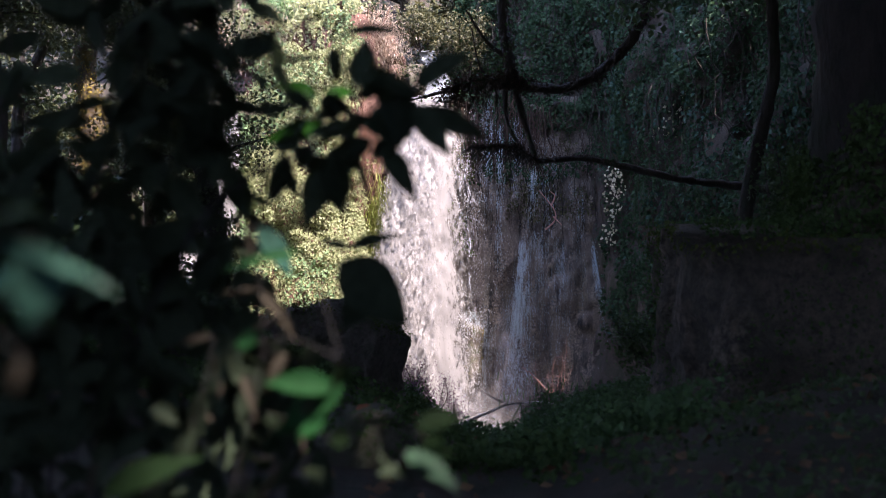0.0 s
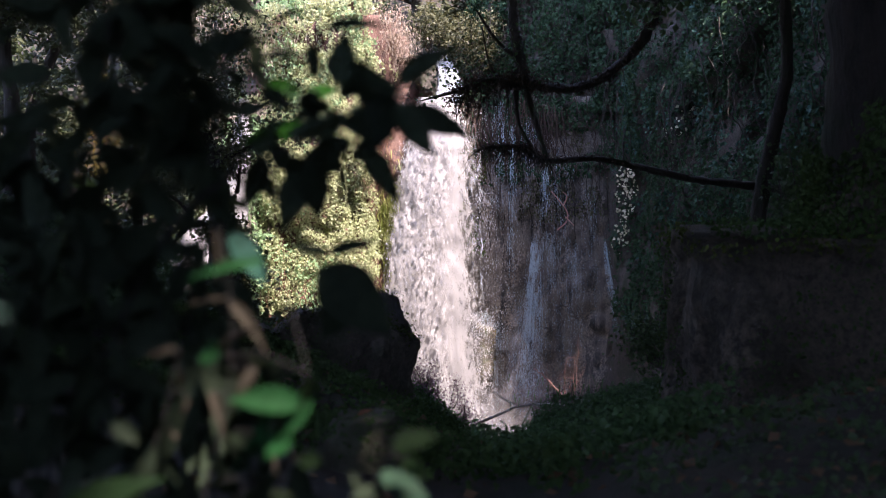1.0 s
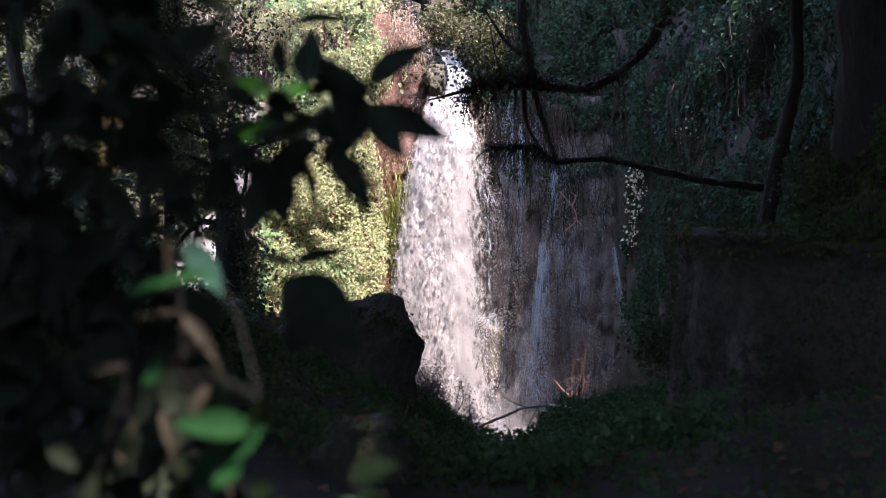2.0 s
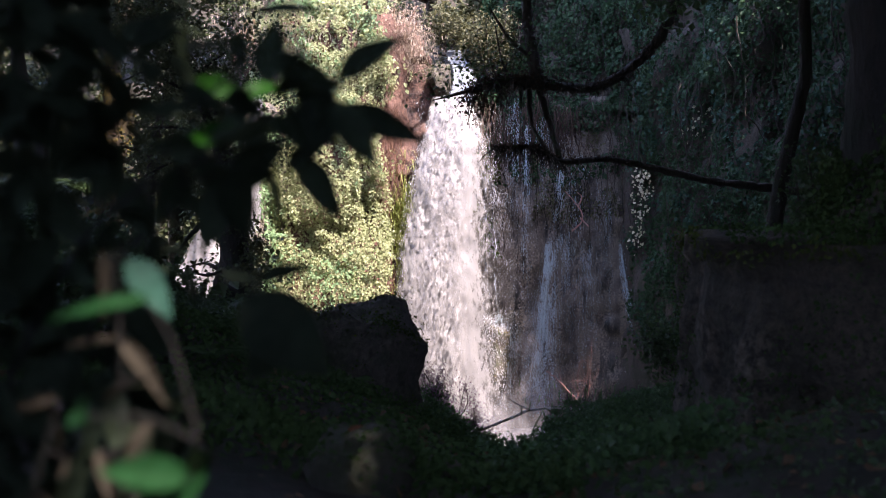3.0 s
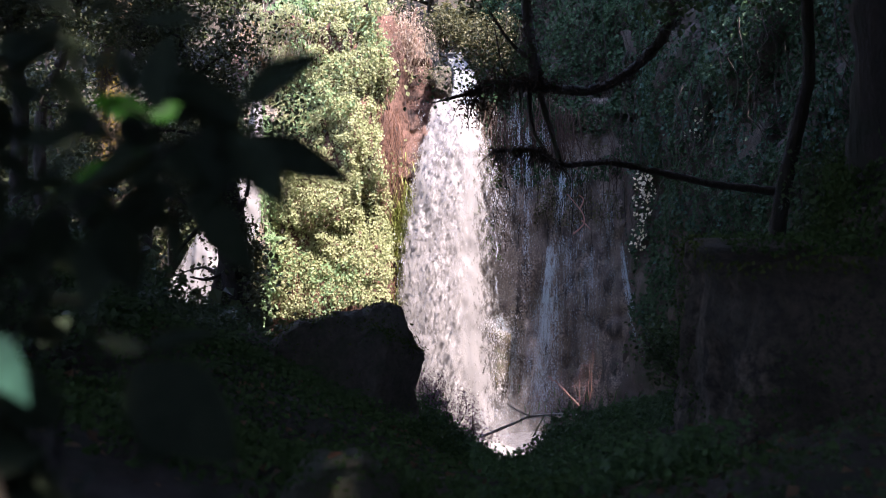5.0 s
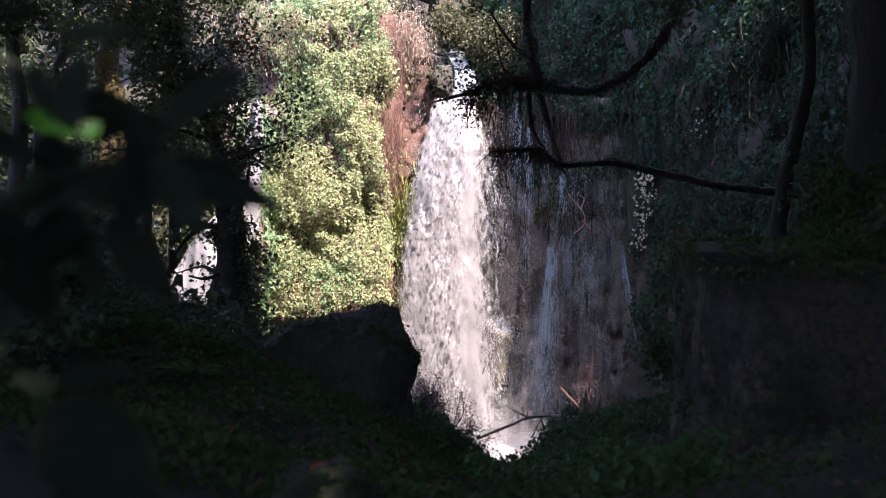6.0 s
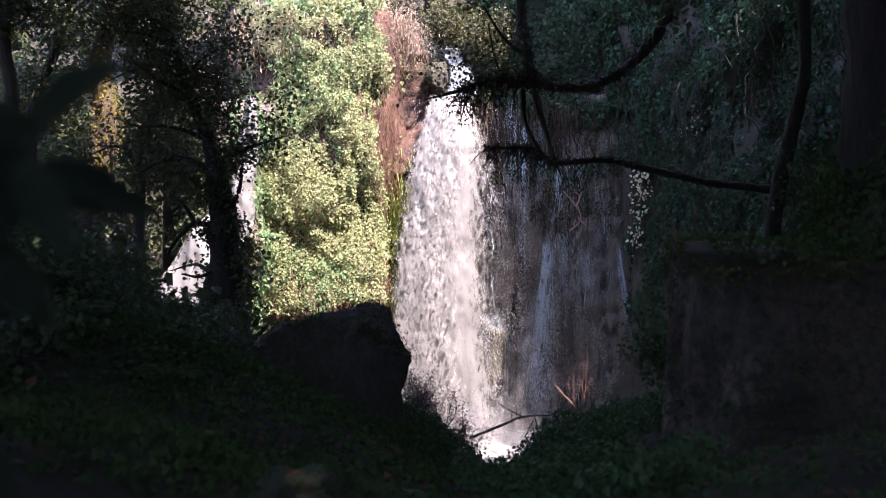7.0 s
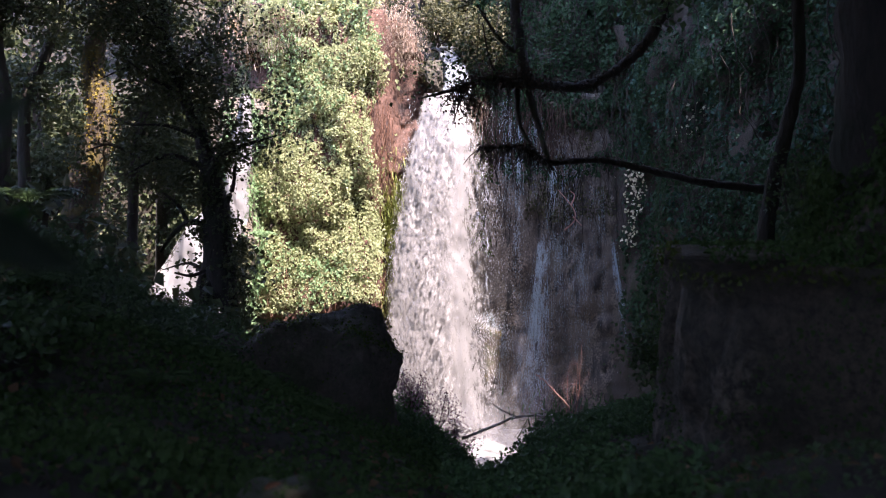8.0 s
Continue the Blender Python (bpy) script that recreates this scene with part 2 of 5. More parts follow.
def smooth_line(ctrl, steps):
    """Points on a smooth curve through the rows of ctrl (any width)."""
    c = np.asarray(ctrl, float)
    c = np.vstack([2 * c[0] - c[1], c, 2 * c[-1] - c[-2]])
    out = []
    for i in range(1, len(c) - 2):
        for t in np.linspace(0, 1, steps, endpoint=False):
            out.append(0.5 * (2 * c[i] + (c[i + 1] - c[i - 1]) * t + (2 * c[i - 1] - 5 * c[i] + 4 * c[i + 1] - c[i + 2]) * t * t
                              + (3 * c[i] - c[i - 1] - 3 * c[i + 1] + c[i + 2]) * t**3))
    out.append(c[-2])
    return np.array(out)


def tube_arrays(line, radii, sides=8, rough=0.0, seed=0):
    line, radii = np.asarray(line, float), np.asarray(radii, float)
    n = len(line)
    d = unit(np.gradient(line, axis=0))
    ref = np.where(np.abs(d[:, 2:3]) > 0.9, np.array([[1.0, 0, 0]]), np.array([[0, 0, 1.0]]))
    a = unit(np.cross(d, ref))
    b = np.cross(d, a)
    ang = np.linspace(0, 2 * np.pi, sides, endpoint=False)
    v = line[:, None] + radii[:, None, None] * (np.cos(ang)[None, :, None] * a[:, None] + np.sin(ang)[None, :, None] * b[:, None])
    if rough:
        v = v + (rough * radii[:, None] * fbm(v, 1.2 / max(radii.max(), 1e-3), 2, seed))[..., None] * unit(v - line[:, None])
    i = np.arange(n - 1)[:, None] * sides
    j = np.arange(sides)[None]
    k = (j + 1) % sides
    f = np.stack([i + j, i + k, i + sides + k, i + sides + j], -1).reshape(-1, 4)
    return v.reshape(-1, 3), f


def tubes(name, lines, mat, sides=6, parent=None, label="", rough=0.0):
    """One mesh of several tapered tubes: pairs of (line, radii)."""
    vs, fs, off = [], [], 0
    for n, (line, radii) in enumerate(lines):
        v, f = tube_arrays(line, radii, sides, rough, n)
        vs.append(v)
        fs.append(f + off)
        off += len(v)
    return mesh_object(name, np.vstack(vs), np.vstack(fs), mat, True, parent, label)


def taper(n, a, b):
    return np.linspace(a, b, n)


def add_leaf_material(name, col, translucent, rough):
    m, nt, bs, out = material(name)
    info = nt.nodes.new("ShaderNodeObjectInfo")
    n = tex_noise(nt, 9, 5)
    r = ramp(nt, n.outputs[0], [(0.3, tuple(0.6 * v for v in col)), (0.7, tuple(1.25 * v for v in col))])
    hsv = nt.nodes.new("ShaderNodeHueSaturation")
    val = nt.nodes.new("ShaderNodeMapRange")
    val.inputs["To Min"].default_value = 0.65
    val.inputs["To Max"].default_value = 1.3
    nt.links.new(info.outputs["Random"], val.inputs[0])
    nt.links.new(val.outputs[0], hsv.inputs["Value"])
    nt.links.new(r.outputs[0], hsv.inputs["Color"])
    nt.links.new(hsv.outputs[0], bs.inputs["Base Color"])
    bs.inputs["Roughness"].default_value = rough
    bs.inputs["Specular IOR Level"].default_value = 0.1
    tr = nt.nodes.new("ShaderNodeBsdfTranslucent")
    nt.links.new(hsv.outputs[0], tr.inputs[0])
    mx = nt.nodes.new("ShaderNodeMixShader")
    mx.inputs[0].default_value = translucent
    nt.links.new(bs.outputs[0], mx.inputs[1])
    nt.links.new(tr.outputs[0], mx.inputs[2])
    nt.links.new(mx.outputs[0], out.inputs[0])
    return m


# Near leaf in copies: LIME has sun glow put in, DARK and DIM shade.
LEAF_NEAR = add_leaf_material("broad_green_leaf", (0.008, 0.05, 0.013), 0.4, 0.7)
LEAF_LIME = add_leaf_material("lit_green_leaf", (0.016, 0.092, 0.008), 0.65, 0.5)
LEAF_DARK = add_leaf_material("dark_shaded_leaf", (0.028, 0.042, 0.024), 0.4, 0.75)
LEAF_DEAD = add_leaf_material("withered_brown_leaf", (0.03, 0.026, 0.018), 0.25, 0.85)
LEAF_DIM = add_leaf_material("deep_shaded_leaf", (0.005, 0.015, 0.004), 0.4, 0.8)
LEAF_TEAL = add_leaf_material("bluish_green_leaf", (0.027, 0.08, 0.057), 0.25, 0.4)
LEAF_PALE = add_leaf_material("pale_shiny_leaf", (0.02, 0.045, 0.026), 0.25, 0.5)
LEAF_RUST = add_leaf_material("fallen_orange_leaf", (0.2, 0.095, 0.05), 0.2, 0.7)
MOSS = leaf_material("moss_tuft", [(0.03, 0.05, 0.012), (0.06, 0.085, 0.02), (0.12, 0.13, 0.035)], 0.2, 0.9, 0.1)
MOSS_GOLD = leaf_material("golden_moss", [(0.12, 0.09, 0.02), (0.2, 0.155, 0.035), (0.28, 0.225, 0.06)], 0.2, 0.9, 0.1)
LEAF_CANOPY = leaf_material("canopy_leaf", [(0.10, 0.12, 0.07), (0.16, 0.18, 0.11), (0.22, 0.24, 0.15)], 0.55)
PALE_BUSH = leaf_material("pale_dry_heath", [(0.24, 0.17, 0.13), (0.38, 0.30, 0.23), (0.48, 0.42, 0.31)], 0.3, 0.8, 0.1)
BROWN_BUSH = leaf_material("brown_heath", [(0.16, 0.10, 0.06), (0.30, 0.21, 0.12), (0.38, 0.33, 0.17)], 0.3, 0.8, 0.1)

# Openings made in the added leaf roof for chosen sunbeams: beam place and radius.
BEAMS = [((-0.03, 1.70, 1.69), 0.11), ((0.14, 1.71, 1.57), 0.04), ((-0.06, 1.17, 1.80), 0.13), ((-0.045, 1.85, 1.806), 0.05), ((-0.077, 2.15, 2.050), 0.07),
         ((-8.95, 25.0, 4.6), 0.6), ((-8.7, 25.0, 7.9), 0.25), ((-0.17, 4.40, 1.185), 0.05),
         ((-2.45, 7.5, 2.4), 0.16), ((-11.0, 26.0, 6.5), 0.35), ((-7.4, 24.0, 8.3), 0.35), ((-10.4, 24.0, 8.6), 0.35), ((-6.6, 24.0, 6.2), 0.3),
         ((-6.6, 29.8, 4.6), 0.6), ((2.65, 22.5, -0.9), 0.6), ((-7.8, 29.5, 1.2), 1.25)]


def off_beams(p, size):
    """Which of the leaves at p leave the sunbeams free."""
    d = np.array(SUN_DIR)
    ok = np.ones(len(p), bool)
    for place, radius in BEAMS:
        w = p - np.array(place)
        along = w @ d
        miss = np.linalg.norm(w - along[:, None] * d, axis=-1)
        ok &= (miss > radius + (0.65 if radius < 0.3 else 0.3) * size) | (along < 0.3)
    return ok


# ---- ground ----
def ground_height(x, y):
    """Height of the gorge floor, its banks and the hill above the falls."""
    x, y = np.asarray(x, float), np.asarray(y, float)
    p = np.stack([x, y, np.zeros_like(x + y)], -1)
    along = np.interp(y, [-40, -6, 3, 5, 7.5, 10, 14, 20, 28, 36.4, 37.6, 45, 70, 120], [1.6, 1.2, 0.98, 0.86, 0.35, -0.45, -1.4, -3.3, -5.0, -5.2, 7.2, 11.0, 34.0, 50.0])
    axis = np.interp(y, [-10, 0, 6, 14, 24, 34], [0.4, 0.5, 0.55, 0.62, 0.7, 0.8])
    left = np.clip(axis - 0.15 - x, 0, None)
    right = np.clip(x - axis - 0.1, 0, None)
    rise_l = np.interp(y, [-10, 2, 5, 7, 9, 14, 22, 30, 37], [0.1, 0.12, 0.18, 0.46, 0.55, 0.64, 0.6, 0.5, 0.0])
    rise_r = np.interp(y, [-10, 2, 6, 10, 15, 22, 28, 34, 37], [0.15, 0.2, 0.3, 0.7, 0.92, 0.6, 0.4, 0.2, 0.0])
    cap_l = np.interp(left, [0, 2, 6, 12, 20, 60], [0, 2, 5.2, 6.4, 9, 60])
    cap_r = np.interp(right, [0, 0.7, 1.2, 1.9, 6, 14, 60], [0, 0.7, 0.95, 1.12, 3.6, 5.5, 40])
    z = along + rise_l * cap_l + rise_r * cap_r
    near = np.clip((np.hypot(x - 0.3, y - 1) - 1.0) / 3.0, 0.1, 1)
    return z + near * (0.22 * fbm(p, 0.45, 3, 5) + 0.08 * fbm(p, 2.2, 3, 9))


def build_ground():
    xs = np.concatenate([-np.geomspace(900, 18, 18), np.arange(-16, 16, 0.16), np.geomspace(17, 900, 18)])
    ys = np.concatenate([-np.geomspace(900, 9, 14), np.arange(-8, 46, 0.16), np.geomspace(47, 900, 20)])
    gx, gy = np.meshgrid(xs, ys, indexing="ij")
    v = np.stack([gx, gy, ground_height(gx, gy)], -1).reshape(-1, 3)
    ob = mesh_object("ground", v, grid_faces(len(xs), len(ys)), SOIL)
    return tagged(ob, "dark leaf-littered gorge floor and banks of damp soil", "ground", kind="structure")


build_ground()


# ---- cliffs ----
class Wall:
    """A cliff raised over a plan line; at(s, z) gives points, out(s, z) the way out of the rock."""

    def __init__(self, plan, z0, z1, lean, rough, seed, step=0.0, crest=0.0, grain=1.0):
        self.line = smooth_line(plan, 12)
        d = np.r_[0, np.cumsum(np.linalg.norm(np.diff(self.line, axis=0), axis=1))]
        self.dist, self.length = d, d[-1]
        self.z0, self.z1, self.lean, self.rough, self.seed, self.step, self.crest, self.grain = z0, z1, lean, rough, seed, step, crest, grain

    def plan(self, s):
        return np.stack([np.interp(s, self.dist, self.line[:, k]) for k in (0, 1)], -1)

    def normal(self, s):
        d = self.plan(s + 0.3) - self.plan(s - 0.3)
        return unit(np.stack([d[..., 1], -d[..., 0]], -1))

    def at(self, s, z):
        p, n = self.plan(s), self.normal(s)
        q = np.stack([p[..., 0], p[..., 1], z * 0.8], -1)
        g = self.grain
        crack = np.abs(fbm(q * [1, 1, 0.35], 0.9 * g, 3, self.seed + 12))
        out = self.rough * (fbm(q, 0.35 * g, 3, self.seed) + 0.45 * fbm(q * [1, 1, 0.5], 1.3 * g, 3, self.seed + 3) + 0.16 * fbm(q, 4.0 * g, 2, self.seed + 6) - 0.5 * np.clip(0.1 - crack, 0, None) / 0.1)
        out = out - self.lean * (z - self.z0)
        if self.step:
            out = out + self.step * (np.round((z * g + 0.5 * fbm(q, 0.4 * g, 2, 4)) / 1.6) - z * g / 1.6)
        lift = self.crest * fbm(np.stack([p[..., 0], p[..., 1], 0 * z], -1), 1.1, 3, self.seed + 8) * (z - self.z0) / (self.z1 - self.z0)
        return np.stack([p[..., 0] + n[..., 0] * out, p[..., 1] + n[..., 1] * out, z + lift], -1)

    def out(self, s, z):
        n = self.normal(s)
        return np.stack([n[..., 0], n[..., 1], 0 * z + 0.15], -1)

    def build(self, name, mat, label, fine=0.22, thick=3.0):
        ns, nz = int(self.length / fine), int((self.z1 - self.z0) / fine)
        s, z = np.meshgrid(np.linspace(0, self.length, ns), np.linspace(self.z0, self.z1, nz), indexing="ij")
        front = self.at(s, z)
        n = self.normal(s)
        back = front[:, -1] - np.stack([n[:, -1, 0], n[:, -1, 1], 0 * n[:, -1, 0]], -1) * thick
        foot = back.copy()
        foot[:, 2] = self.z0
        v = np.concatenate([front, back[:, None], foot[:, None]], 1)
        ob = mesh_object(name, v.reshape(-1, 3), grid_faces(ns, nz + 2), mat)
        return tagged(ob, label, "cliff", kind="structure")


fall_wall = Wall([(-2.0, 35.8), (-1.2, 35.2), (0.5, 34.8), (2.5, 34.6), (4.5, 34.3), (6.2, 33.4), (7.0, 32.2)], -6, 7.2, 0.02, 0.36, 11, 0.03, 0.5, 2.2)
butt_wall = Wall([(-10.2, 37.5), (-8.4, 35.0), (-7.6, 33.2), (-6.4, 32.4), (-4.5, 32.2), (-3.0, 32.5), (-2.15, 33.3), (-1.45, 34.5), (-1.15, 36.2), (-1.1, 38.2)], -6, 9.6, 0.06, 0.55, 21, 0.0, 1.2)
right_wall = Wall([(4.6, 35.5), (5.9, 32.6), (6.3, 30.6), (7.2, 28.0), (8.4, 25.5), (9.8, 23.0), (11.6, 20.0), (13.4, 15.0), (13.6, 8.0), (12.5, 0.0), (13, -10)], -6, 9.4, 0.0, 0.7, 31)
# Only its foot is in view; the height is added to cast shade.
corner_wall = Wall([(0.9, 38.5), (1.6, 36.6), (3.4, 35.6), (5.4, 34.0), (6.5, 31.8), (7.1, 29.6), (7.7, 27.4), (10.0, 27.4)], 6.6, 22.0, 0.0, 0.7, 41)
cascade_wall = Wall([(-10.0, 33.5), (-9.3, 31.5), (-8.4, 30.5), (-7.0, 30.5), (-6.5, 31.4), (-6.4, 33.5)], -6, 6.0, 0.04, 0.4, 51, 0.0, 1.0)
cascade_wall.build("cliff_side", ROCK_WET, "dark rock step carrying the side cascade")
head_wall = Wall([(-2.6, 33.9), (-1.75, 34.3), (-1.05, 34.55), (-0.62, 35.0), (-0.5, 36.4), (-0.6, 38.0)], 4.4, 8.7, 0.22, 0.5, 95, 0.06, 0.6, 1.5)
head_wall.build("cliff_head", ROCK_BROWN, "broken brown rock slope beside the stream head", 0.08, 1.5)
fall_wall.build("cliff_back", ROCK_WET, "wet dark brown basalt cliff behind the waterfall", 0.15)
butt_wall.build("cliff_left", ROCK_RED, "reddish earth and rock buttress overgrown with ivy")
right_wall.build("cliff_right", ROCK_GREY, "dark shaded rock wall hung with ivy")
corner_wall.build("cliff_upper", ROCK_GREY, "upper rock wall over the gorge corner, unseen top added to cast shade", 0.35)
ledge_low = Wall([(2.4, 10.5), (1.82, 8.5), (1.68, 7.2), (1.66, 6.45), (1.85, 6.05), (2.4, 5.9), (3.4, 5.3), (3.9, 3.5), (4.2, 0.0), (4.2, -4.0)], -1.0, 1.95, 0.02, 0.26, 71, 0.05, 0.2, 2.2)
ledge_high = Wall([(2.85, 8.0), (2.6, 6.7), (2.62, 6.25), (3.1, 5.95), (3.9, 5.3), (4.6, 3.0), (4.8, 0.0)], 1.2, 2.3, 0.05, 0.26, 72, 0.05, 0.35, 2.2)
ledge_low.build("rock_wall_low", ROCK_LEDGE, "dark weathered vertical rock wall beside the path", 0.07, 6.0)
ledge_high.build("rock_wall_high", ROCK_LEDGE, "second dark rock step above the low wall", 0.07, 6.0)


def face_y(wall, x):
    """The plan's y of a wall at x."""
    order = np.argsort(wall.line[:, 0])
    return np.interp(x, wall.line[order, 0], wall.line[order, 1])


# ---- water ----
def water_sheet(name, left, right, mat, parent=None, label="", nu=40, nv=160, bulge=0.35, seed=1, edge=0.5, rough=0.12, fade=0.0, torn=0.17, top=0.14, gain=0.0):
    """Falling water between two edge lines from lip to foot. The second texture coordinate holds how thick it is."""
    l, r = smooth_line(left, 12), smooth_line(right, 12)
    t = np.linspace(0, 1, nv)
    li = np.stack([np.interp(t, np.linspace(0, 1, len(l)), l[:, k]) for k in range(3)], -1)
    ri = np.stack([np.interp(t, np.linspace(0, 1, len(r)), r[:, k]) for k in range(3)], -1)
    u = np.linspace(0, 1, nu)
    p = li[None] * (1 - u)[:, None, None] + ri[None] * u[:, None, None]
    q = p * [1, 1, 0.35]
    p[..., 1] -= bulge * np.sin(np.pi * u)[:, None] * np.linspace(0.6, 1, nv)[None] + rough * 2 * fbm(q, 1.6, 3, seed) + rough * fbm(q, 5, 2, seed + 2)
    p[..., 0] += 0.06 * fbm(q, 3, 2, seed + 5)
    ob = mesh_object(name, p.reshape(-1, 3), grid_faces(nu, nv), mat, True, parent, label)
    thick = (np.clip(u / 0.14, 0, 1) * np.clip((1 - u) / torn, 0, 1))[:, None] * np.ones(nv)[None] - 1
    ends = np.clip(t / top, 0, 1) * np.clip((1 - t) / 0.25, 0, 1) - 1
    ragged = 0.25 * vnoise(q, 4.0, seed + 9) * (ends < 0)
    uv = np.stack([np.broadcast_to(u[:, None], thick.shape), thick * edge + fade * (ends[None] + ragged) + gain * t[None]], -1).reshape(-1, 2)
    layer = ob.data.uv_layers.new(name="UVMap")
    idx = np.empty(len(ob.data.loops), np.int64)
    ob.data.loops.foreach_get("vertex_index", idx)
    layer.data.foreach_set("uv", uv[idx].ravel())
    return ob


waterfall = tagged(new("waterfall"), "tall white sunlit waterfall plunging down a dark rock face", "waterfall", kind="structure")
FALL_L = [(-1.3, 34.3, 7.15), (-1.8, 33.7, 5.4), (-2.25, 33.2, 2.6), (-2.45, 32.9, -0.6), (-2.55, 32.7, -5.2)]
FALL_R = [(0.45, 34.3, 7.05), (0.92, 33.7, 5.2), (1.0, 33.3, 2.6), (1.2, 33.0, -0.6), (1.5, 32.8, -5.2)]
water_sheet("main_fall", FALL_L, FALL_R, FOAM, waterfall, seed=1, rough=0.06, torn=0.32, gain=0.13)
water_sheet("front_strands", [(x + 0.1, y - 0.3, z) for x, y, z in FALL_L], [(x - 0.05, y - 0.3, z) for x, y, z in FALL_R], FOAM_THIN, waterfall, seed=14, rough=0.09, torn=0.4)
water_sheet("side_veil", [(0.2, 34.0, 6.6), (0.3, 33.6, 4), (0.4, 33.3, 1), (0.5, 33.0, -5)], [(0.9, 34.0, 6.6), (1.0, 33.7, 4), (1.2, 33.5, 1), (1.9, 33.2, -5)], DRIPS, waterfall, nu=24, seed=23, fade=0.4)
water_sheet("foot_spray", [(1.6, 33.2, 1.6), (1.5, 32.9, -1.0), (1.3, 32.4, -5)], [(4.2, 33.4, 1.6), (5.2, 33.0, -1.0), (5.8, 32.3, -5)], MIST, waterfall, nu=24, nv=60, seed=29, fade=1.0, edge=1.1, rough=0.02, torn=0.7, top=0.8)
water_sheet("foot_spray", [(-0.4, 31.6, -2.2), (-0.9, 31.2, -3.4), (-1.4, 30.8, -5)], [(3.4, 31.9, -1.4), (4.6, 31.6, -3), (5.4, 31.0, -5)], SPLASH, waterfall, nu=24, nv=60, seed=30, fade=1.0, edge=1.1, rough=0.02, torn=0.6, top=0.7)
water_sheet("upper_stream", [(-1.15, 38.6, 9.7), (-0.95, 37.0, 9.15), (-0.62, 35.5, 8.15), (-0.75, 34.5, 7.25), (-1.1, 34.2, 7.0)], [(-0.35, 38.6, 9.7), (-0.25, 37.0, 9.2), (0.2, 35.5, 8.25), (0.45, 34.5, 7.3), (0.35, 34.2, 7.0)], STREAM, waterfall, nu=30, nv=80, seed=33, bulge=0.05)


def rivulet(x0, x1, z0, z1, width, spread, count, seed, thick=0.03, broken=0.35, dome=0.0):
    """A thin run of water down the wet cliff: many broken hair-fine strands. dome: how far its sides start below its middle, where it arches over a ledge."""
    rng = np.random.default_rng(seed)
    vs, fs, off = [], [], 0
    for k in range(count):
        u = float(np.clip(rng.normal() * 0.36, -1, 1))
        top = z0 - abs(rng.normal()) * 0.03 * (z0 - z1) - dome * u * u
        n = 130
        t = np.linspace(0, 1, n)
        z = top + (z1 - top) * t
        fan = 1 - 0.15 * np.exp(-t * 14) * (dome > 0)
        x = x0 + (x1 - x0) * t**1.3 + u * width * (1 + (spread - 1) * t) * fan
        x = x + 0.005 * np.cumsum(rng.normal(size=n))
        p = np.stack([x, face_y(fall_wall, x) - 0.42 - rng.uniform(0, 0.25) - 0.15 * t, z], -1)
        w = 0.5 * thick * rng.uniform(0.25, 1.0) * (0.35 + 0.65 * np.abs(vnoise(p * [1, 1, 2], 4.0, seed + k))) * np.clip(8 * t + 0.2, 0, 1)
        v = np.stack([p - [1, 0, 0] * w[:, None], p + [1, 0, 0] * w[:, None]], 1).reshape(-1, 3)
        m = 0.5 * (t[1:] + t[:-1])
        patchy = np.clip(0.55 + 0.75 * vnoise(p[:-1] * [4, 1, 1], 2.6, seed + 7), 0.05, 1)
        chance = (1 - broken) * np.clip(m / 0.04, 0, 1) * np.clip((1 - m) / 0.55, 0, 1) * patchy
        keep = np.nonzero(rng.uniform(size=n - 1) < chance)[0] * 2
        fs.append(np.stack([keep, keep + 1, keep + 3, keep + 2], -1) + off)
        vs.append(v)
        off += len(v)
    ob = mesh_object("rivulet", np.vstack(vs), np.vstack(fs), RUN, True, waterfall, "thin run of water, blue skylight put into its colour")
    ob["kind"] = "stuff"


rivulet(2.85, 2.45, 2.38, -4.2, 0.28, 2.4, 170, 41, 0.020, 0.35, 0.35)
rivulet(1.0, 1.05, -0.3, -3.2, 0.6, 1.1, 90, 57, 0.016, 0.4, 0.4)
rivulet(3.3, 3.2, 2.42, 0.9, 0.5, 1.0, 60, 56, 0.012, 0.5, 0.4)
rivulet(2.75, 2.3, 0.6, -4.6, 0.6, 2.0, 110, 42, 0.016, 0.6)
rivulet(3.2, 3.0, 4.7, 2.35, 0.14, 1.4, 34, 43, 0.018, 0.45)
rivulet(4.1, 4.25, 2.3, 0.4, 0.34, 0.8, 60, 44, 0.014, 0.5, 0.5)
rivulet(3.5, 3.4, 2.2, -1.0, 0.3, 1.0, 40, 54, 0.014, 0.6)
rivulet(4.2, 4.1, 1.2, -3.2, 0.7, 1.2, 60, 45, 0.012, 0.65)
rivulet(5.2, 5.85, 2.2, -1.9, 0.11, 1.7, 50, 46, 0.016, 0.35)
rivulet(2.05, 2.0, 6.4, -0.5, 0.16, 1.6, 46, 48, 0.016, 0.5)
rivulet(1.6, 1.55, 7.2, 2.2, 0.35, 1.2, 60, 49, 0.014, 0.55)
rivulet(2.6, 2.5, 6.6, 3.0, 0.45, 0.9, 36, 50, 0.011, 0.6)
rivulet(3.6, 3.6, 6.0, -3.0, 0.9, 1.0, 70, 51, 0.010, 0.7)
rivulet(4.7, 4.8, 4.4, -1.0, 0.4, 1.1, 40, 55, 0.010, 0.65)
rivulet(1.5, 1.6, -0.6, -4.6, 0.5, 1.3, 90, 53, 0.014, 0.5)
rivulet(5.95, 5.85, 11.0, 8.4, 0.12, 1.3, 20, 52, 0.02, 0.3)


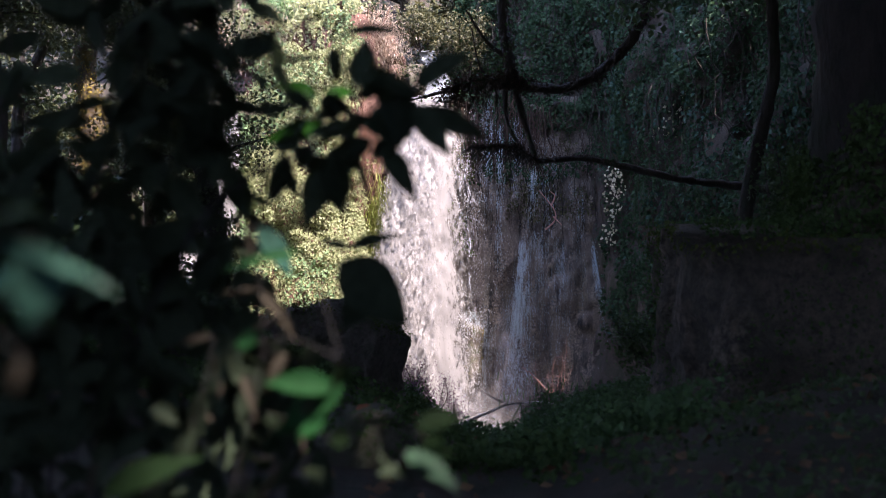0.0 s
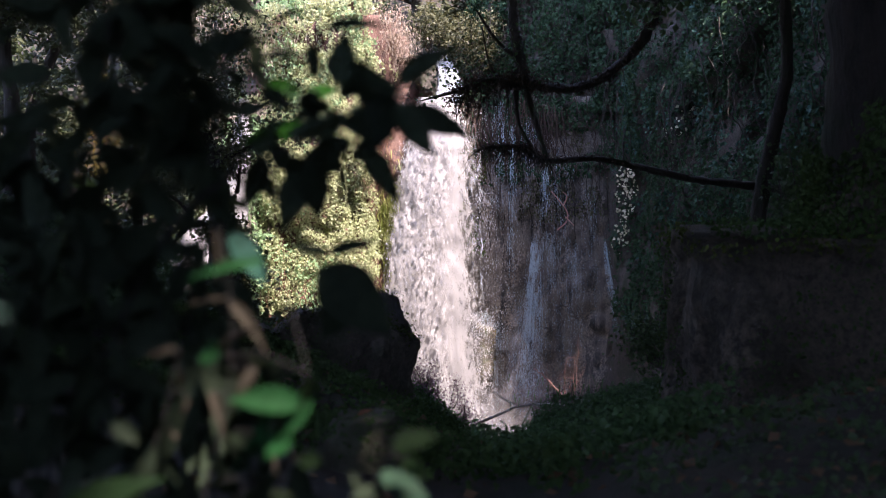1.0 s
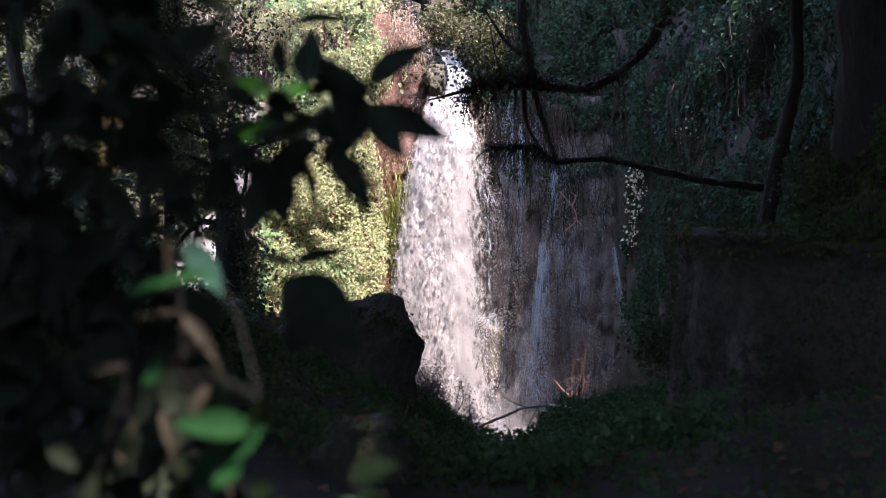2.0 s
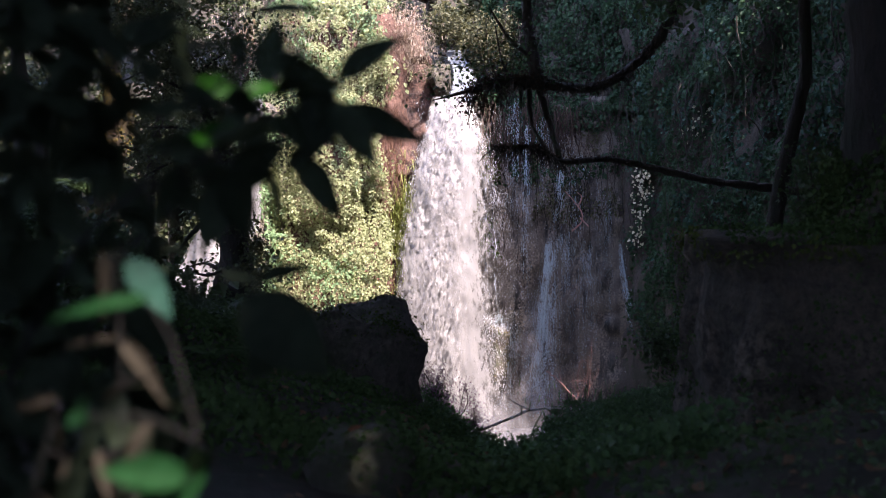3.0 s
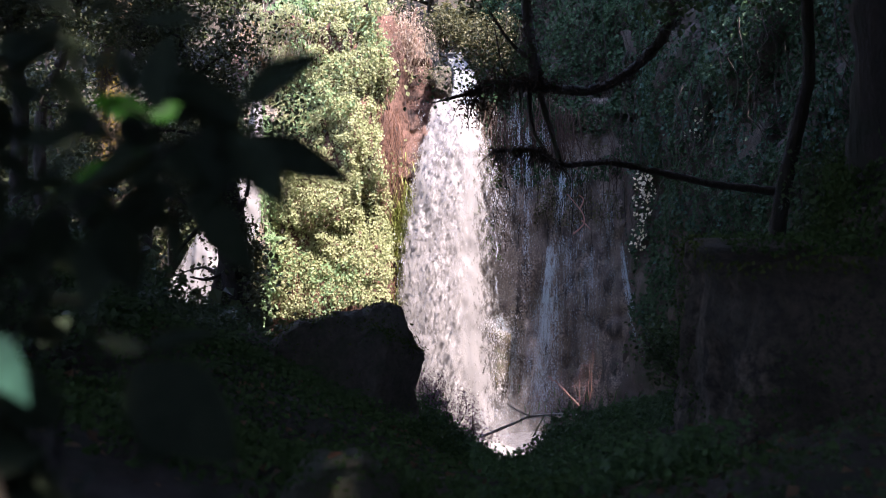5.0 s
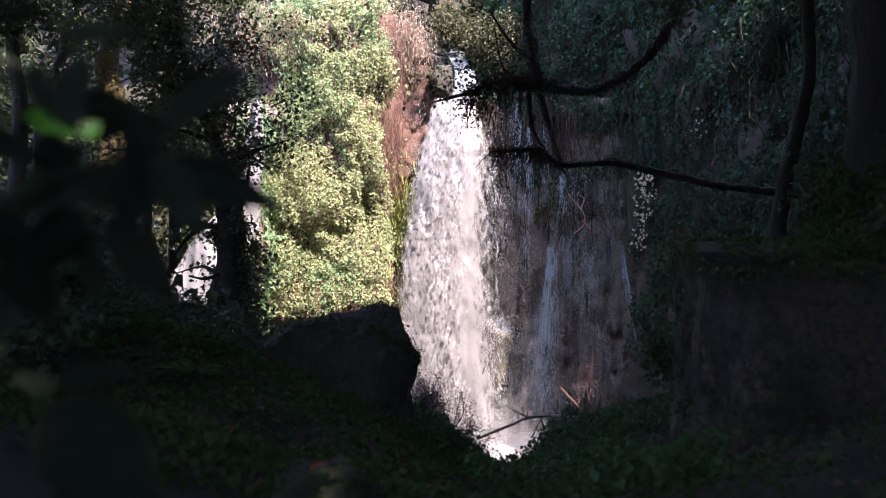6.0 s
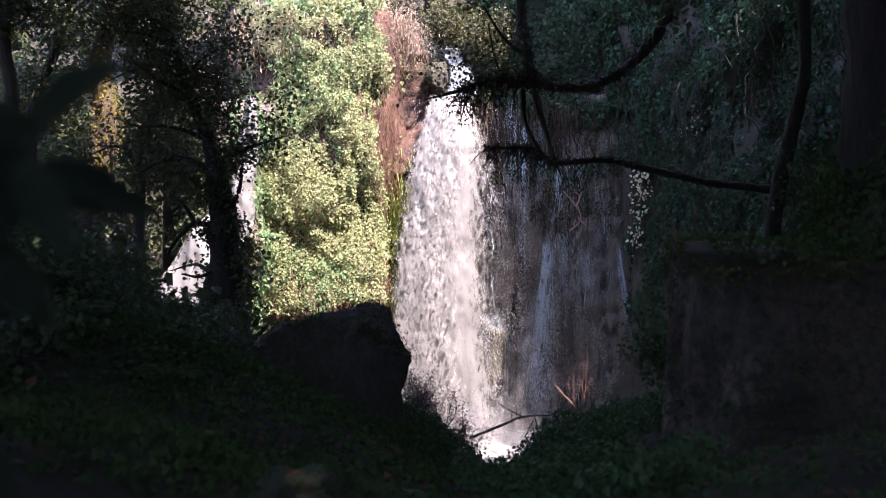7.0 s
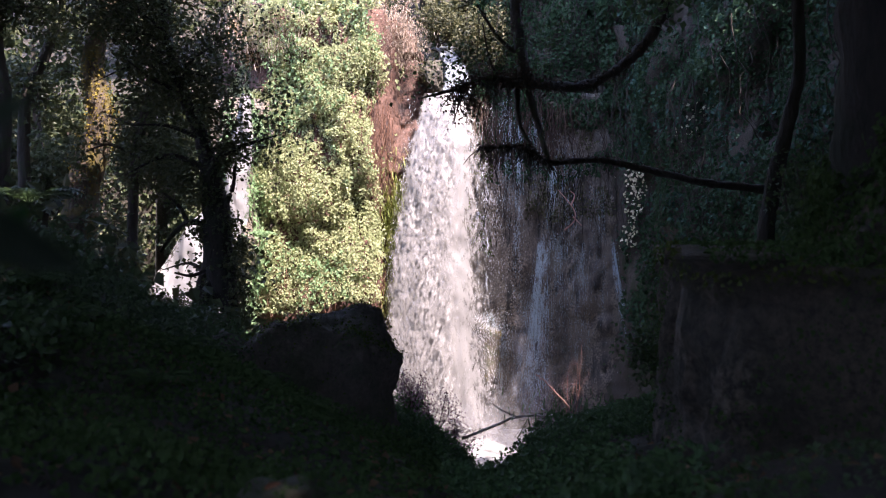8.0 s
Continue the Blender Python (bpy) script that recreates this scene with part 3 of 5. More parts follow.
def spray(name, count, seed, centre, spread, size, label):
    """Flying drops, longer than wide."""
    rng = np.random.default_rng(seed)
    t = rng.uniform(0, 1, count)
    c = smooth_line(centre, 10)
    w = smooth_line(spread, 10)
    k = np.linspace(0, 1, len(c))
    p = np.stack([np.interp(t, k, c[:, j]) for j in range(3)], -1)
    s = np.stack([np.interp(t, np.linspace(0, 1, len(w)), w[:, j]) for j in range(3)], -1)
    p = p + rng.normal(size=(count, 3)) * s
    clump = np.clip(0.55 + 0.9 * vnoise(p, 3.5, seed + 4), 0.15, 1)
    r = clump * rng.uniform(size[0], size[1], count) * rng.uniform(0.5, 1.0, count)
    o = np.array([(0.8, 0, 0), (0, 0.8, 0), (-0.8, 0, 0), (0, -0.8, 0), (0, 0, 2.4), (0, 0, -2.4)])
    f = np.array([(0, 1, 4), (1, 2, 4), (2, 3, 4), (3, 0, 4), (1, 0, 5), (2, 1, 5), (3, 2, 5), (0, 3, 5)])
    v = (p[:, None] + r[:, None, None] * o).reshape(-1, 3)
    faces = (np.arange(count)[:, None, None] * 6 + f).reshape(-1, 3)
    ob = mesh_object(name, v, faces, DROP, True, waterfall)
    return tagged(ob, label, kind="stuff")


spray("drops", 4200, 3, [(0.85, 33.6, 6.2), (0.95, 33.2, 3), (1.1, 33.0, 0), (1.3, 32.6, -4.5)], [(0.16, 0.2, 0.5), (0.26, 0.25, 0.6), (0.4, 0.3, 0.7), (0.6, 0.5, 0.5)], (0.006, 0.016), "white flying drops at the edge of the fall")
spray("drops", 1300, 4, [(-1.65, 33.5, 6.2), (-2.0, 33.1, 3), (-2.25, 32.8, 0), (-2.3, 32.4, -4)], [(0.07, 0.2, 0.5), (0.1, 0.2, 0.6), (0.14, 0.3, 0.7), (0.3, 0.4, 0.5)], (0.007, 0.022), "white flying drops at the edge of the fall")
spray("drops", 2600, 5, [(2.4, 33.6, 4.5), (2.4, 33.3, 0), (2.6, 33.0, -3.8)], [(1.0, 0.2, 0.6), (1.1, 0.2, 0.8), (1.0, 0.3, 0.6)], (0.006, 0.016), "scattered drops before the wet rock")
spray("drops", 3200, 9, [(0.95, 32.9, -0.45), (1.0, 32.8, -1.5), (1.2, 32.6, -4.3)], [(0.3, 0.1, 0.08), (0.38, 0.15, 0.5), (0.5, 0.3, 0.5)], (0.006, 0.02), "white water splashing over the rock shelf")

pool_x, pool_y = np.meshgrid(np.linspace(-5, 6, 80), np.linspace(23, 34.6, 80), indexing="ij")
pool_p = np.stack([pool_x, pool_y, 0 * pool_x], -1)
pool_p[..., 2] = -4.55 + 0.2 * fbm(pool_p, 1.2, 4, 3)
tagged(mesh_object("water_pool", pool_p.reshape(-1, 3), grid_faces(80, 80), POOL), "white foaming plunge pool below the waterfall", "water", kind="structure")

far_fall = tagged(new("cascade"), "white sunlit side cascade glimpsed behind dark trees", "waterfall", kind="structure")
water_sheet("stepped_fall", [(-6.6, 30.0, 6.4), (-6.85, 30.0, 5.3), (-7.2, 30.0, 3.6), (-8.3, 29.8, 2.2), (-9.1, 29.5, 0.7), (-9.7, 29.3, -0.8)], [(-6.3, 30.0, 6.4), (-6.25, 30.0, 5.3), (-6.3, 30.0, 3.6), (-6.4, 29.8, 2.1), (-6.6, 29.5, 0.4), (-6.7, 29.3, -0.8)], CASCADE, far_fall, nu=40, nv=100, seed=61, edge=0.25)

def rock(name, centre, size, mat, seed, sub=5, rough=0.28, flat=0.0, turn=0.0, tilt=0.0, cuts=0):
    bm = bmesh.new()
    bmesh.ops.create_icosphere(bm, subdivisions=sub, radius=1.0)
    v = np.array([w.co[:] for w in bm.verts])
    f = np.array([[w.index for w in g.verts] for g in bm.faces])
    bm.free()
    v = np.sign(v) * np.abs(v) ** (1 - flat)
    rng = np.random.default_rng(seed)
    for _ in range(cuts):                           # broken faces
        n = unit(rng.normal(size=3))
        v = v - np.clip(v @ n - rng.uniform(0.72, 0.95), 0, None)[:, None] * n
    v = v * (1 + rough * fbm(v, 1.1, 3, seed) + 0.5 * rough * fbm(v, 4, 3, seed + 2) + 0.22 * rough * fbm(v, 13, 2, seed + 3))[:, None] * size
    v[:, 2] += tilt * v[:, 0]
    v[:, 0] += 0.12 * np.maximum(v[:, 2], 0) * (tilt > 0)
    c, s = math.cos(turn), math.sin(turn)
    v = v @ np.array([[c, s, 0], [-s, c, 0], [0, 0, 1]]) + centre
    return mesh_object(name, v, f, mat)


# dark rock between the red slope and the stream head
tagged(rock("head_rock", (-1.0, 34.9, 7.8), (0.45, 0.5, 0.5), ROCK_BOULDER, 78, 5, 0.35, 0.35, 0.2, 0.0, 12), "dark brown broken rock beside the stream head", "rock")

# mossy shelf where the fall splashes
shelf = rock("splash_shelf", (1.0, 34.0, -1.75), (0.62, 0.7, 1.15), ROCK_BOULDER, 77, 5, 0.35, 0.45, 0.3, 0.0, 12)
tagged(shelf, "wet mossy rock shelf at the edge of the fall", "rock")


# ---- ivy and roots on the cliffs ----
def ivy_on(name, wall, count, s_range, z_range, mat, seed, size, label, thin=0.0, depth=0.35, keep=None, shell=0.2, **kw):
    rng = np.random.default_rng(seed)
    s = rng.uniform(*s_range, count)
    z = rng.uniform(*z_range, count)
    p = wall.at(s, z)
    n = wall.out(s, z)
    clump = fbm(p, 0.9, 3, seed)
    ok = clump > thin
    if keep is not None:
        ok &= keep(p)
    p, n, clump = p[ok], n[ok], clump[ok]
    p = p + unit(n) * (depth * np.clip(0.35 + clump, 0, 1.2) * rng.uniform(shell, 1, len(p)))[:, None]
    ob = leaf_cloud(name, p, n, rng.uniform(*size, len(p)), mat, seed + 1, **kw)
    return tagged(ob, label, "ivy", kind="stuff")


BL = butt_wall.length


def but_edge(p):
    """Bare red earth stays open along the fall and in a slip at the far corner."""
    e = fbm(p, 0.6, 3, 90)
    return (p[:, 0] < -2.95 + 0.6 * e) & (p[:, 2] > -0.2 + 0.8 * e) & ((np.hypot(p[:, 0] + 6.9, (p[:, 2] - 7.8) * 0.7) > 0.55 + 0.3 * e) | (p[:, 0] > -6.3))


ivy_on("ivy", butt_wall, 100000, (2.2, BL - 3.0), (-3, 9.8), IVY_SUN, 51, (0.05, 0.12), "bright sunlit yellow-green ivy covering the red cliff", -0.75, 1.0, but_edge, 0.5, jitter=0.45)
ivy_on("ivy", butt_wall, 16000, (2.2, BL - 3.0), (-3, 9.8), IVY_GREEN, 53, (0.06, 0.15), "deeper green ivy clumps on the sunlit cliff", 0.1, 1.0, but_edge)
ivy_on("ivy", butt_wall, 1300, (BL - 6.5, BL - 1.0), (1.5, 8.0), IVY_SUN, 55, (0.09, 0.2), "thin ivy trails on red earth beside the fall", 0.2, 0.35)
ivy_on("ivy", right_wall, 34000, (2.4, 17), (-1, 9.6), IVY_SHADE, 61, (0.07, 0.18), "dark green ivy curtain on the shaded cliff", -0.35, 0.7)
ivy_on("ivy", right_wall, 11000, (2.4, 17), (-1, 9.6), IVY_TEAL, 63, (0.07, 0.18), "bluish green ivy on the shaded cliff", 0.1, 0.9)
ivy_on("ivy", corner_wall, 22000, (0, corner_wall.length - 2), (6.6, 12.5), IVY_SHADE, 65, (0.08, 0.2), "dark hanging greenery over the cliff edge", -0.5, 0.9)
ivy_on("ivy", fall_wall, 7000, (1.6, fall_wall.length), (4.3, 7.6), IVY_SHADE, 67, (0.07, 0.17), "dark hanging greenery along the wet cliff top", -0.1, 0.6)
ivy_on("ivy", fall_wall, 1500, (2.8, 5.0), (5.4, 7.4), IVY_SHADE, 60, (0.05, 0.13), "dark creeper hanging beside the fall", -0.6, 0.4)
ivy_on("ivy", fall_wall, 5200, (4.6, fall_wall.length), (2.9, 7.0), LEAF_OLIVE, 66, (0.05, 0.13), "sparse olive creeper on the wet cliff", -0.15, 0.4)
ivy_on("ivy", fall_wall, 900, (2.4, 3.4), (1.5, 6.0), MOSS, 68, (0.08, 0.18), "wet moss beside the fall", 0.0, 0.3)
ivy_on("ivy", cascade_wall, 7000, (0, 4.0), (-2, 6.8), LEAF_FOREST, 57, (0.1, 0.24), "dark creeper on the rock beside the cascade", -0.6, 0.7)
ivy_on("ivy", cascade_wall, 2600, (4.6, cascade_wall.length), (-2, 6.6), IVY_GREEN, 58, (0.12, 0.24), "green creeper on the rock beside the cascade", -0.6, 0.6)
ivy_on("ivy", ledge_high, 9000, (0, 3.2), (1.3, 2.6), LEAF_FERN, 70, (0.02, 0.06), "small dark creeper over the upper rock step", -0.35, 0.2)
ivy_on("ivy", ledge_low, 12000, (0, 9), (-0.2, 2.05), LEAF_FERN, 69, (0.012, 0.04), "small dark creeper patches on the rock wall", 0.1, 0.12)
undergrowth_top = np.random.default_rng(12)
lp = np.stack([undergrowth_top.uniform(1.7, 3.6, 9000), undergrowth_top.uniform(6.0, 10.0, 9000), undergrowth_top.uniform(1.9, 2.02, 9000)], -1)
lp = lp[lp[:, 0] > np.interp(lp[:, 1], [6.0, 6.5, 7.2, 8.5, 10.5], [2.1, 1.78, 1.8, 1.95, 2.55])]
top_plants = leaf_cloud("ground_ivy", lp, np.tile([0, -0.4, 0.9], (len(lp), 1)), undergrowth_top.uniform(0.015, 0.045, len(lp)), LEAF_FERN, 13, jitter=0.8)
tagged(top_plants, "low dark plants on top of the rock wall", "undergrowth", kind="stuff")
ivy_on("ivy", ledge_low, 1500, (0, 9), (1.86, 1.98), MOSS, 59, (0.012, 0.04), "dark moss along the rock wall top", -0.5, 0.08)


def strands(name, tops, length, radius, mat, seed, label, sway=0.3, category="roots"):
    """Hanging roots or vines: thin tubes that fall from the given tops."""
    rng = np.random.default_rng(seed)
    lines = []
    for top in tops:
        n = 9
        d = rng.uniform(0.5, 1.0) * length
        z = top[2] - np.linspace(0, d, n)
        w = np.cumsum(rng.normal(size=(n, 2)) * sway * length / n, 0)
        lines.append((np.stack([top[0] + w[:, 0], top[1] + w[:, 1] * 0.5 - 0.1, z], -1), taper(n, radius, radius * 0.4) * rng.uniform(0.6, 1.4)))
    return tagged(tubes(name, lines, mat, 4), label, category, kind="stuff")


def on_wall(wall, s, z, out):
    p = wall.at(np.asarray(s, float), np.asarray(z, float))
    return p + unit(wall.out(np.asarray(s, float), np.asarray(z, float))) * out


rg = np.random.default_rng(8)
strands("hanging_roots", on_wall(butt_wall, rg.uniform(3.9, 5.4, 46), rg.uniform(0.8, 2.0, 46), 0.5), 2.3, 0.022, ROOT, 71, "red-brown hanging roots at the foot of the ivy")
strands("hanging_roots", on_wall(butt_wall, rg.uniform(BL - 6.0, BL - 4.6, 70), rg.uniform(4.2, 6.6, 70), 0.22), 1.9, 0.010, ROOT, 72, "red-brown hanging roots on bare red earth")
strands("hanging_roots", on_wall(butt_wall, rg.uniform(3.0, BL - 4, 60), rg.uniform(0.0, 1.3, 60), 0.3), 1.5, 0.011, ROOT, 73, "fine dry roots below the ivy curtain")
strands("hanging_vines", on_wall(fall_wall, rg.uniform(5.0, 10.0, 46), rg.uniform(5.5, 7.3, 46), 0.35), 4.0, 0.014, VINE, 74, "thin brown vines hanging over the wet cliff", category="vines")
strands("hanging_vines", on_wall(corner_wall, rg.uniform(3.0, 9.0, 30), rg.uniform(9, 13, 30), 0.7), 5.0, 0.014, BARK_SHADE, 75, "long bare vines hanging from the upper wall", category="vines")
strands("hanging_vines", on_wall(right_wall, rg.uniform(3.0, 15, 40), rg.uniform(5, 9, 40), 0.6), 4.0, 0.018, BARK_DARK, 76, "dark vines hanging on the shaded wall", category="vines")


strands("hanging_moss", on_wall(fall_wall, rg.uniform(2.5, 6.0, 150), rg.uniform(5.9, 7.3, 150), 0.4), 1.9, 0.022, VINE, 78, "dark ragged moss and roots hanging over the wet cliff", 0.2, "moss")
strands("hanging_vines", on_wall(fall_wall, rg.uniform(2.5, 9.0, 60), rg.uniform(3.0, 5.6, 60), 0.3), 2.6, 0.012, BARK_SHADE, 79, "thin dark roots trailing down the wet cliff", 0.15, "vines")


def leafy_strand(name, line, mat, seed, count, size, label, width=0.14):
    rng = np.random.default_rng(seed)
    l = smooth_line(line, 12)
    t = rng.uniform(0, len(l) - 1, count)
    p = np.stack([np.interp(t, np.arange(len(l)), l[:, k]) for k in range(3)], -1) + rng.normal(size=(count, 3)) * width
    thing = tagged(new(name), label, "vine")
    tubes("stem", [(l, taper(len(l), 0.02, 0.01))], BARK_DARK, 5, thing)
    leaf_cloud("foliage", p, np.tile([-0.3, -1.0, 0.3], (count, 1)), rng.uniform(*size, count), mat, seed, thing, jitter=0.5)


# Pale leaf colour stands in for sun flecks on the shaded wall.
leafy_strand("pale_vine", [(5.3, 30.0, 4.3), (5.35, 29.9, 3.6), (5.28, 29.9, 2.8), (5.15, 29.9, 1.9)], IVY_FLECK, 81, 150, (0.06, 0.14), "vine leaves hanging from the cliff, sun flecks put into their pale colour")
leafy_strand("pale_vine", [(7.3, 29.0, 6.6), (7.0, 29.0, 5.9), (6.7, 29.0, 5.2)], IVY_FLECK, 82, 110, (0.06, 0.14), "vine leaves on dark ivy, sun flecks put into their pale yellow colour", 0.2)


# ---- rocks ----


boulder = rock("boulder", (-1.1, 11.05, 0.28), (0.84, 0.78, 1.12), ROCK_BOULDER, 3, 6, 0.17, 0.42, 0.12, 0.22, 16)
for v in boulder.data.vertices:                     # a peak and a worn corner
    high = min(max((v.co.z - 0.5) / 0.5, 0.0), 1.0)
    v.co.z += high * (0.11 * math.exp(-(((v.co.x + 0.64) / 0.2) ** 2)) - 0.07 * min(max((v.co.x + 0.52) / 0.3, 0.0), 1.0) - 0.05 * min(max((-1.0 - v.co.x) / 0.6, 0.0), 1.0))
tagged(boulder, "large dark blocky boulder with a mossy top", "boulder")
low_boulder = tagged(rock("boulder", (-1.85, 10.8, 0.24), (0.65, 0.7, 0.75), ROCK_BOULDER, 13, 5, 0.25, 0.3, 0.0, 0.0, 14), "lower dark boulder half buried in the bank", "boulder")
for k, (x, y, r) in enumerate([(0.1, 5.6, 0.08), (0.35, 5.2, 0.07), (-0.25, 5.5, 0.09), (0.8, 5.3, 0.1), (0.3, 4.9, 0.05)]):
    tagged(rock("stone", (x, y, float(ground_height(x, y)) + r * 0.2), (r * 1.4, r, r * 0.7), ROCK_BOULDER, 30 + k, 4, 0.3, 0.3, k), "dark damp stone bedded in the soil", "stone", "stones on the path")


leaf_stone = tagged(rock("stone", (-0.17, 4.55, 1.0), (0.2, 0.17, 0.17), ROCK_BOULDER, 37, 4, 0.25, 0.2, 0.4), "dark mossy stone under a fallen leaf", "stone", "stones on the path")


def moss_on(name, ob, count, mat, seed, size, label, up=0.35):
    """Tufts on the upward faces of a rock."""
    rng = np.random.default_rng(seed)
    me = ob.data
    co = np.array([v.co[:] for v in me.vertices])
    no = np.array([v.normal[:] for v in me.vertices])
    idx = np.nonzero(no[:, 2] > up)[0]
    i = rng.choice(idx, count)
    p = co[i] + rng.normal(size=(count, 3)) * 0.03
    m = leaf_cloud(name, p, no[i], rng.uniform(*size, count), mat, seed, jitter=0.9, hang=-0.2)
    return tagged(m, label, "moss", kind="stuff")


moss_on("moss", boulder, 2600, MOSS, 5, (0.015, 0.04), "thin green moss and small plants on the boulder top")
moss_on("moss", boulder, 1600, LEAF_SHRUB, 8, (0.012, 0.03), "small dark creeping plants on the boulder", -0.1)
moss_on("moss", low_boulder, 2600, LEAF_SHRUB, 7, (0.012, 0.035), "dark moss and small plants over the low boulder", -0.1)
moss_on("moss", leaf_stone, 900, LEAF_FERN, 9, (0.01, 0.03), "dark moss on the stone", 0.0)
moss_on("moss", shelf, 1500, MOSS_GOLD, 6, (0.02, 0.06), "wet olive moss on the splash shelf", -0.3)


# ---- undergrowth ----
def undergrowth(name, xr, yr, count, mat, seed, size, high, label, category="undergrowth", thin=-1.0, clearing=False):
    rng = np.random.default_rng(seed)
    x, y = rng.uniform(*xr, count), rng.uniform(*yr, count)
    p = np.stack([x, y, np.zeros(count)], -1)
    clump = fbm(p, 0.8, 3, seed)
    ok = clump > thin
    p, clump = p[ok], clump[ok]
    p[:, 2] = ground_height(p[:, 0], p[:, 1]) + high * np.clip(0.4 + clump, 0.05, 1.2) * rng.uniform(0, 1, len(p)) ** 0.7
    if clearing:                                    # a lane through the bushes, open to the cascade
        lane = (p[:, 0] - 0.4) / (p[:, 1] - 1.3)
        ok = (lane < -0.345) | (lane > -0.255) | (p[:, 2] < 2.0 - 0.075 * (p[:, 1] - 1.3)) | (p[:, 2] > 2.0 + 0.034 * (p[:, 1] - 1.3)) | (p[:, 1] > 29.2)
        ok &= (np.abs(lane + 0.394) > 0.02) | (p[:, 2] < 3.0) | (p[:, 2] > 6.6) | (p[:, 1] > 24.8)
        p = p[ok | (rng.uniform(size=len(p)) < 0.06)]
    s = rng.uniform(*size, len(p))
    ob = leaf_cloud(name, p, np.tile([0, -0.5, 0.8], (len(p), 1)), s, mat, seed + 1, jitter=0.7)
    return tagged(ob, label, category, kind="stuff")


undergrowth("ground_ivy", (0.62, 5.5), (10.0, 20), 46000, LEAF_MOUND, 91, (0.022, 0.065), 0.35, "dark green creeping plants over the mound", thin=-0.6)
undergrowth("ground_ivy", (-0.6, 0.5), (12.0, 14.0), 9000, LEAF_MOUND, 92, (0.025, 0.06), 0.55, "dark low plants beside the boulder")
undergrowth("undergrowth", (-6, -1.7), (5.0, 13), 26000, LEAF_SHRUB, 93, (0.025, 0.075), 0.6, "dark undergrowth covering the bank", thin=-0.4)
undergrowth("undergrowth", (-14, -2), (13, 30), 14000, LEAF_FOREST, 94, (0.10, 0.26), 1.0, "dark undergrowth below the trees", thin=-0.3, clearing=True)
undergrowth("undergrowth", (-17, -6.2), (26, 36), 20000, LEAF_FOREST, 97, (0.06, 0.15), 1.8, "dark bushes round the side cascade", thin=-0.5, clearing=True)
undergrowth("thicket", (-22, -9.6), (36.2, 37.8), 9000, LEAF_FOREST, 98, (0.14, 0.32), 1.6, "leafy thicket on the slope behind the cascade", thin=-0.9)
undergrowth("thicket", (-20, -7.0), (32.5, 37.0), 6000, LEAF_OLIVE, 99, (0.12, 0.3), 5.0, "leafy thicket on the slope behind the cascade", thin=-0.2)
undergrowth("thicket", (-14.5, -10.4), (26, 28.5), 7000, LEAF_FOREST, 86, (0.08, 0.2), 8.0, "tall dark thicket under the trees", thin=-0.4)
undergrowth("thicket", (-9.9, -5.6), (23.0, 25.0), 5200, LEAF_FOREST, 88, (0.05, 0.14), 9.5, "hanging leafy twigs between the trees", thin=0.0, clearing=True)
undergrowth("thicket", (-9.3, -8.5), (26.5, 28.5), 2500, LEAF_FOREST, 87, (0.08, 0.2), 7.0, "tall dark thicket under the trees", thin=-0.6, clearing=True)
undergrowth("undergrowth", (-2.6, 0.7), (4.4, 12), 34000, LEAF_FERN, 85, (0.018, 0.05), 0.2, "small dark plants on the damp bank", thin=-0.9)
undergrowth("ground_ivy", (0.3, 1.4), (4.8, 10.5), 15000, LEAF_MOUND, 84, (0.018, 0.05), 0.22, "low green creeping plants over the near mound", thin=-0.45)
undergrowth("undergrowth", (0.8, 4.5), (2.0, 5.8), 9000, LEAF_SHRUB, 83, (0.015, 0.045), 0.10, "small dark plants below the rock wall", thin=-0.3)
undergrowth("undergrowth", (-3, 3), (2.2, 7.5), 7000, LEAF_FERN, 95, (0.02, 0.06), 0.06, "small plants and moss on the damp path", thin=0.0)
undergrowth("leaf_litter", (-3, 3), (2.2, 8.5), 2500, LITTER, 96, (0.03, 0.08), 0.02, "brown fallen leaves on the damp soil", "leaves")


def fern(base, count, length, mat, seed, label):
    rng = np.random.default_rng(seed)
    thing = tagged(new("fern"), label, "fern", "ferns on the bank")
    thing.location = base
    for k in range(count):
        a = 2 * math.pi * (k + rng.uniform(-0.3, 0.3)) / count
        l = length * rng.uniform(0.7, 1.1)
        t = np.linspace(0, 1, 15)
        rad, up = l * t * 0.8, l * (0.75 * t - 0.62 * t**2.2)
        rib = np.stack([rad * math.cos(a), rad * math.sin(a), up], -1)
        side = np.array([-math.sin(a), math.cos(a), 0])
        v, f = tube_arrays(rib, taper(15, 0.006, 0.002), 4)
        vs, fs = [v], [np.vstack([f[:, [0, 1, 2]], f[:, [0, 2, 3]]])]
        off = len(v)
        for i in range(2, 15):
            w = l * 0.26 * math.sin(math.pi * (i / 15.5)) ** 0.8
            ahead = unit(rib[i] - rib[i - 1])
            for sgn in (-1, 1):
                root = rib[i]
                tip = root + sgn * side * w + ahead * w * 0.35 + [0, 0, -w * 0.25]
                mid = 0.5 * (root + tip)
                b = ahead * w * 0.13
                vs.append(np.array([root, mid + b, tip, mid - b]))
                fs.append(np.array([[0, 1, 2], [0, 2, 3]]) + off)
                off += 4
        mesh_object("frond", np.vstack(vs), np.vstack(fs), mat, False, thing)
    return thing


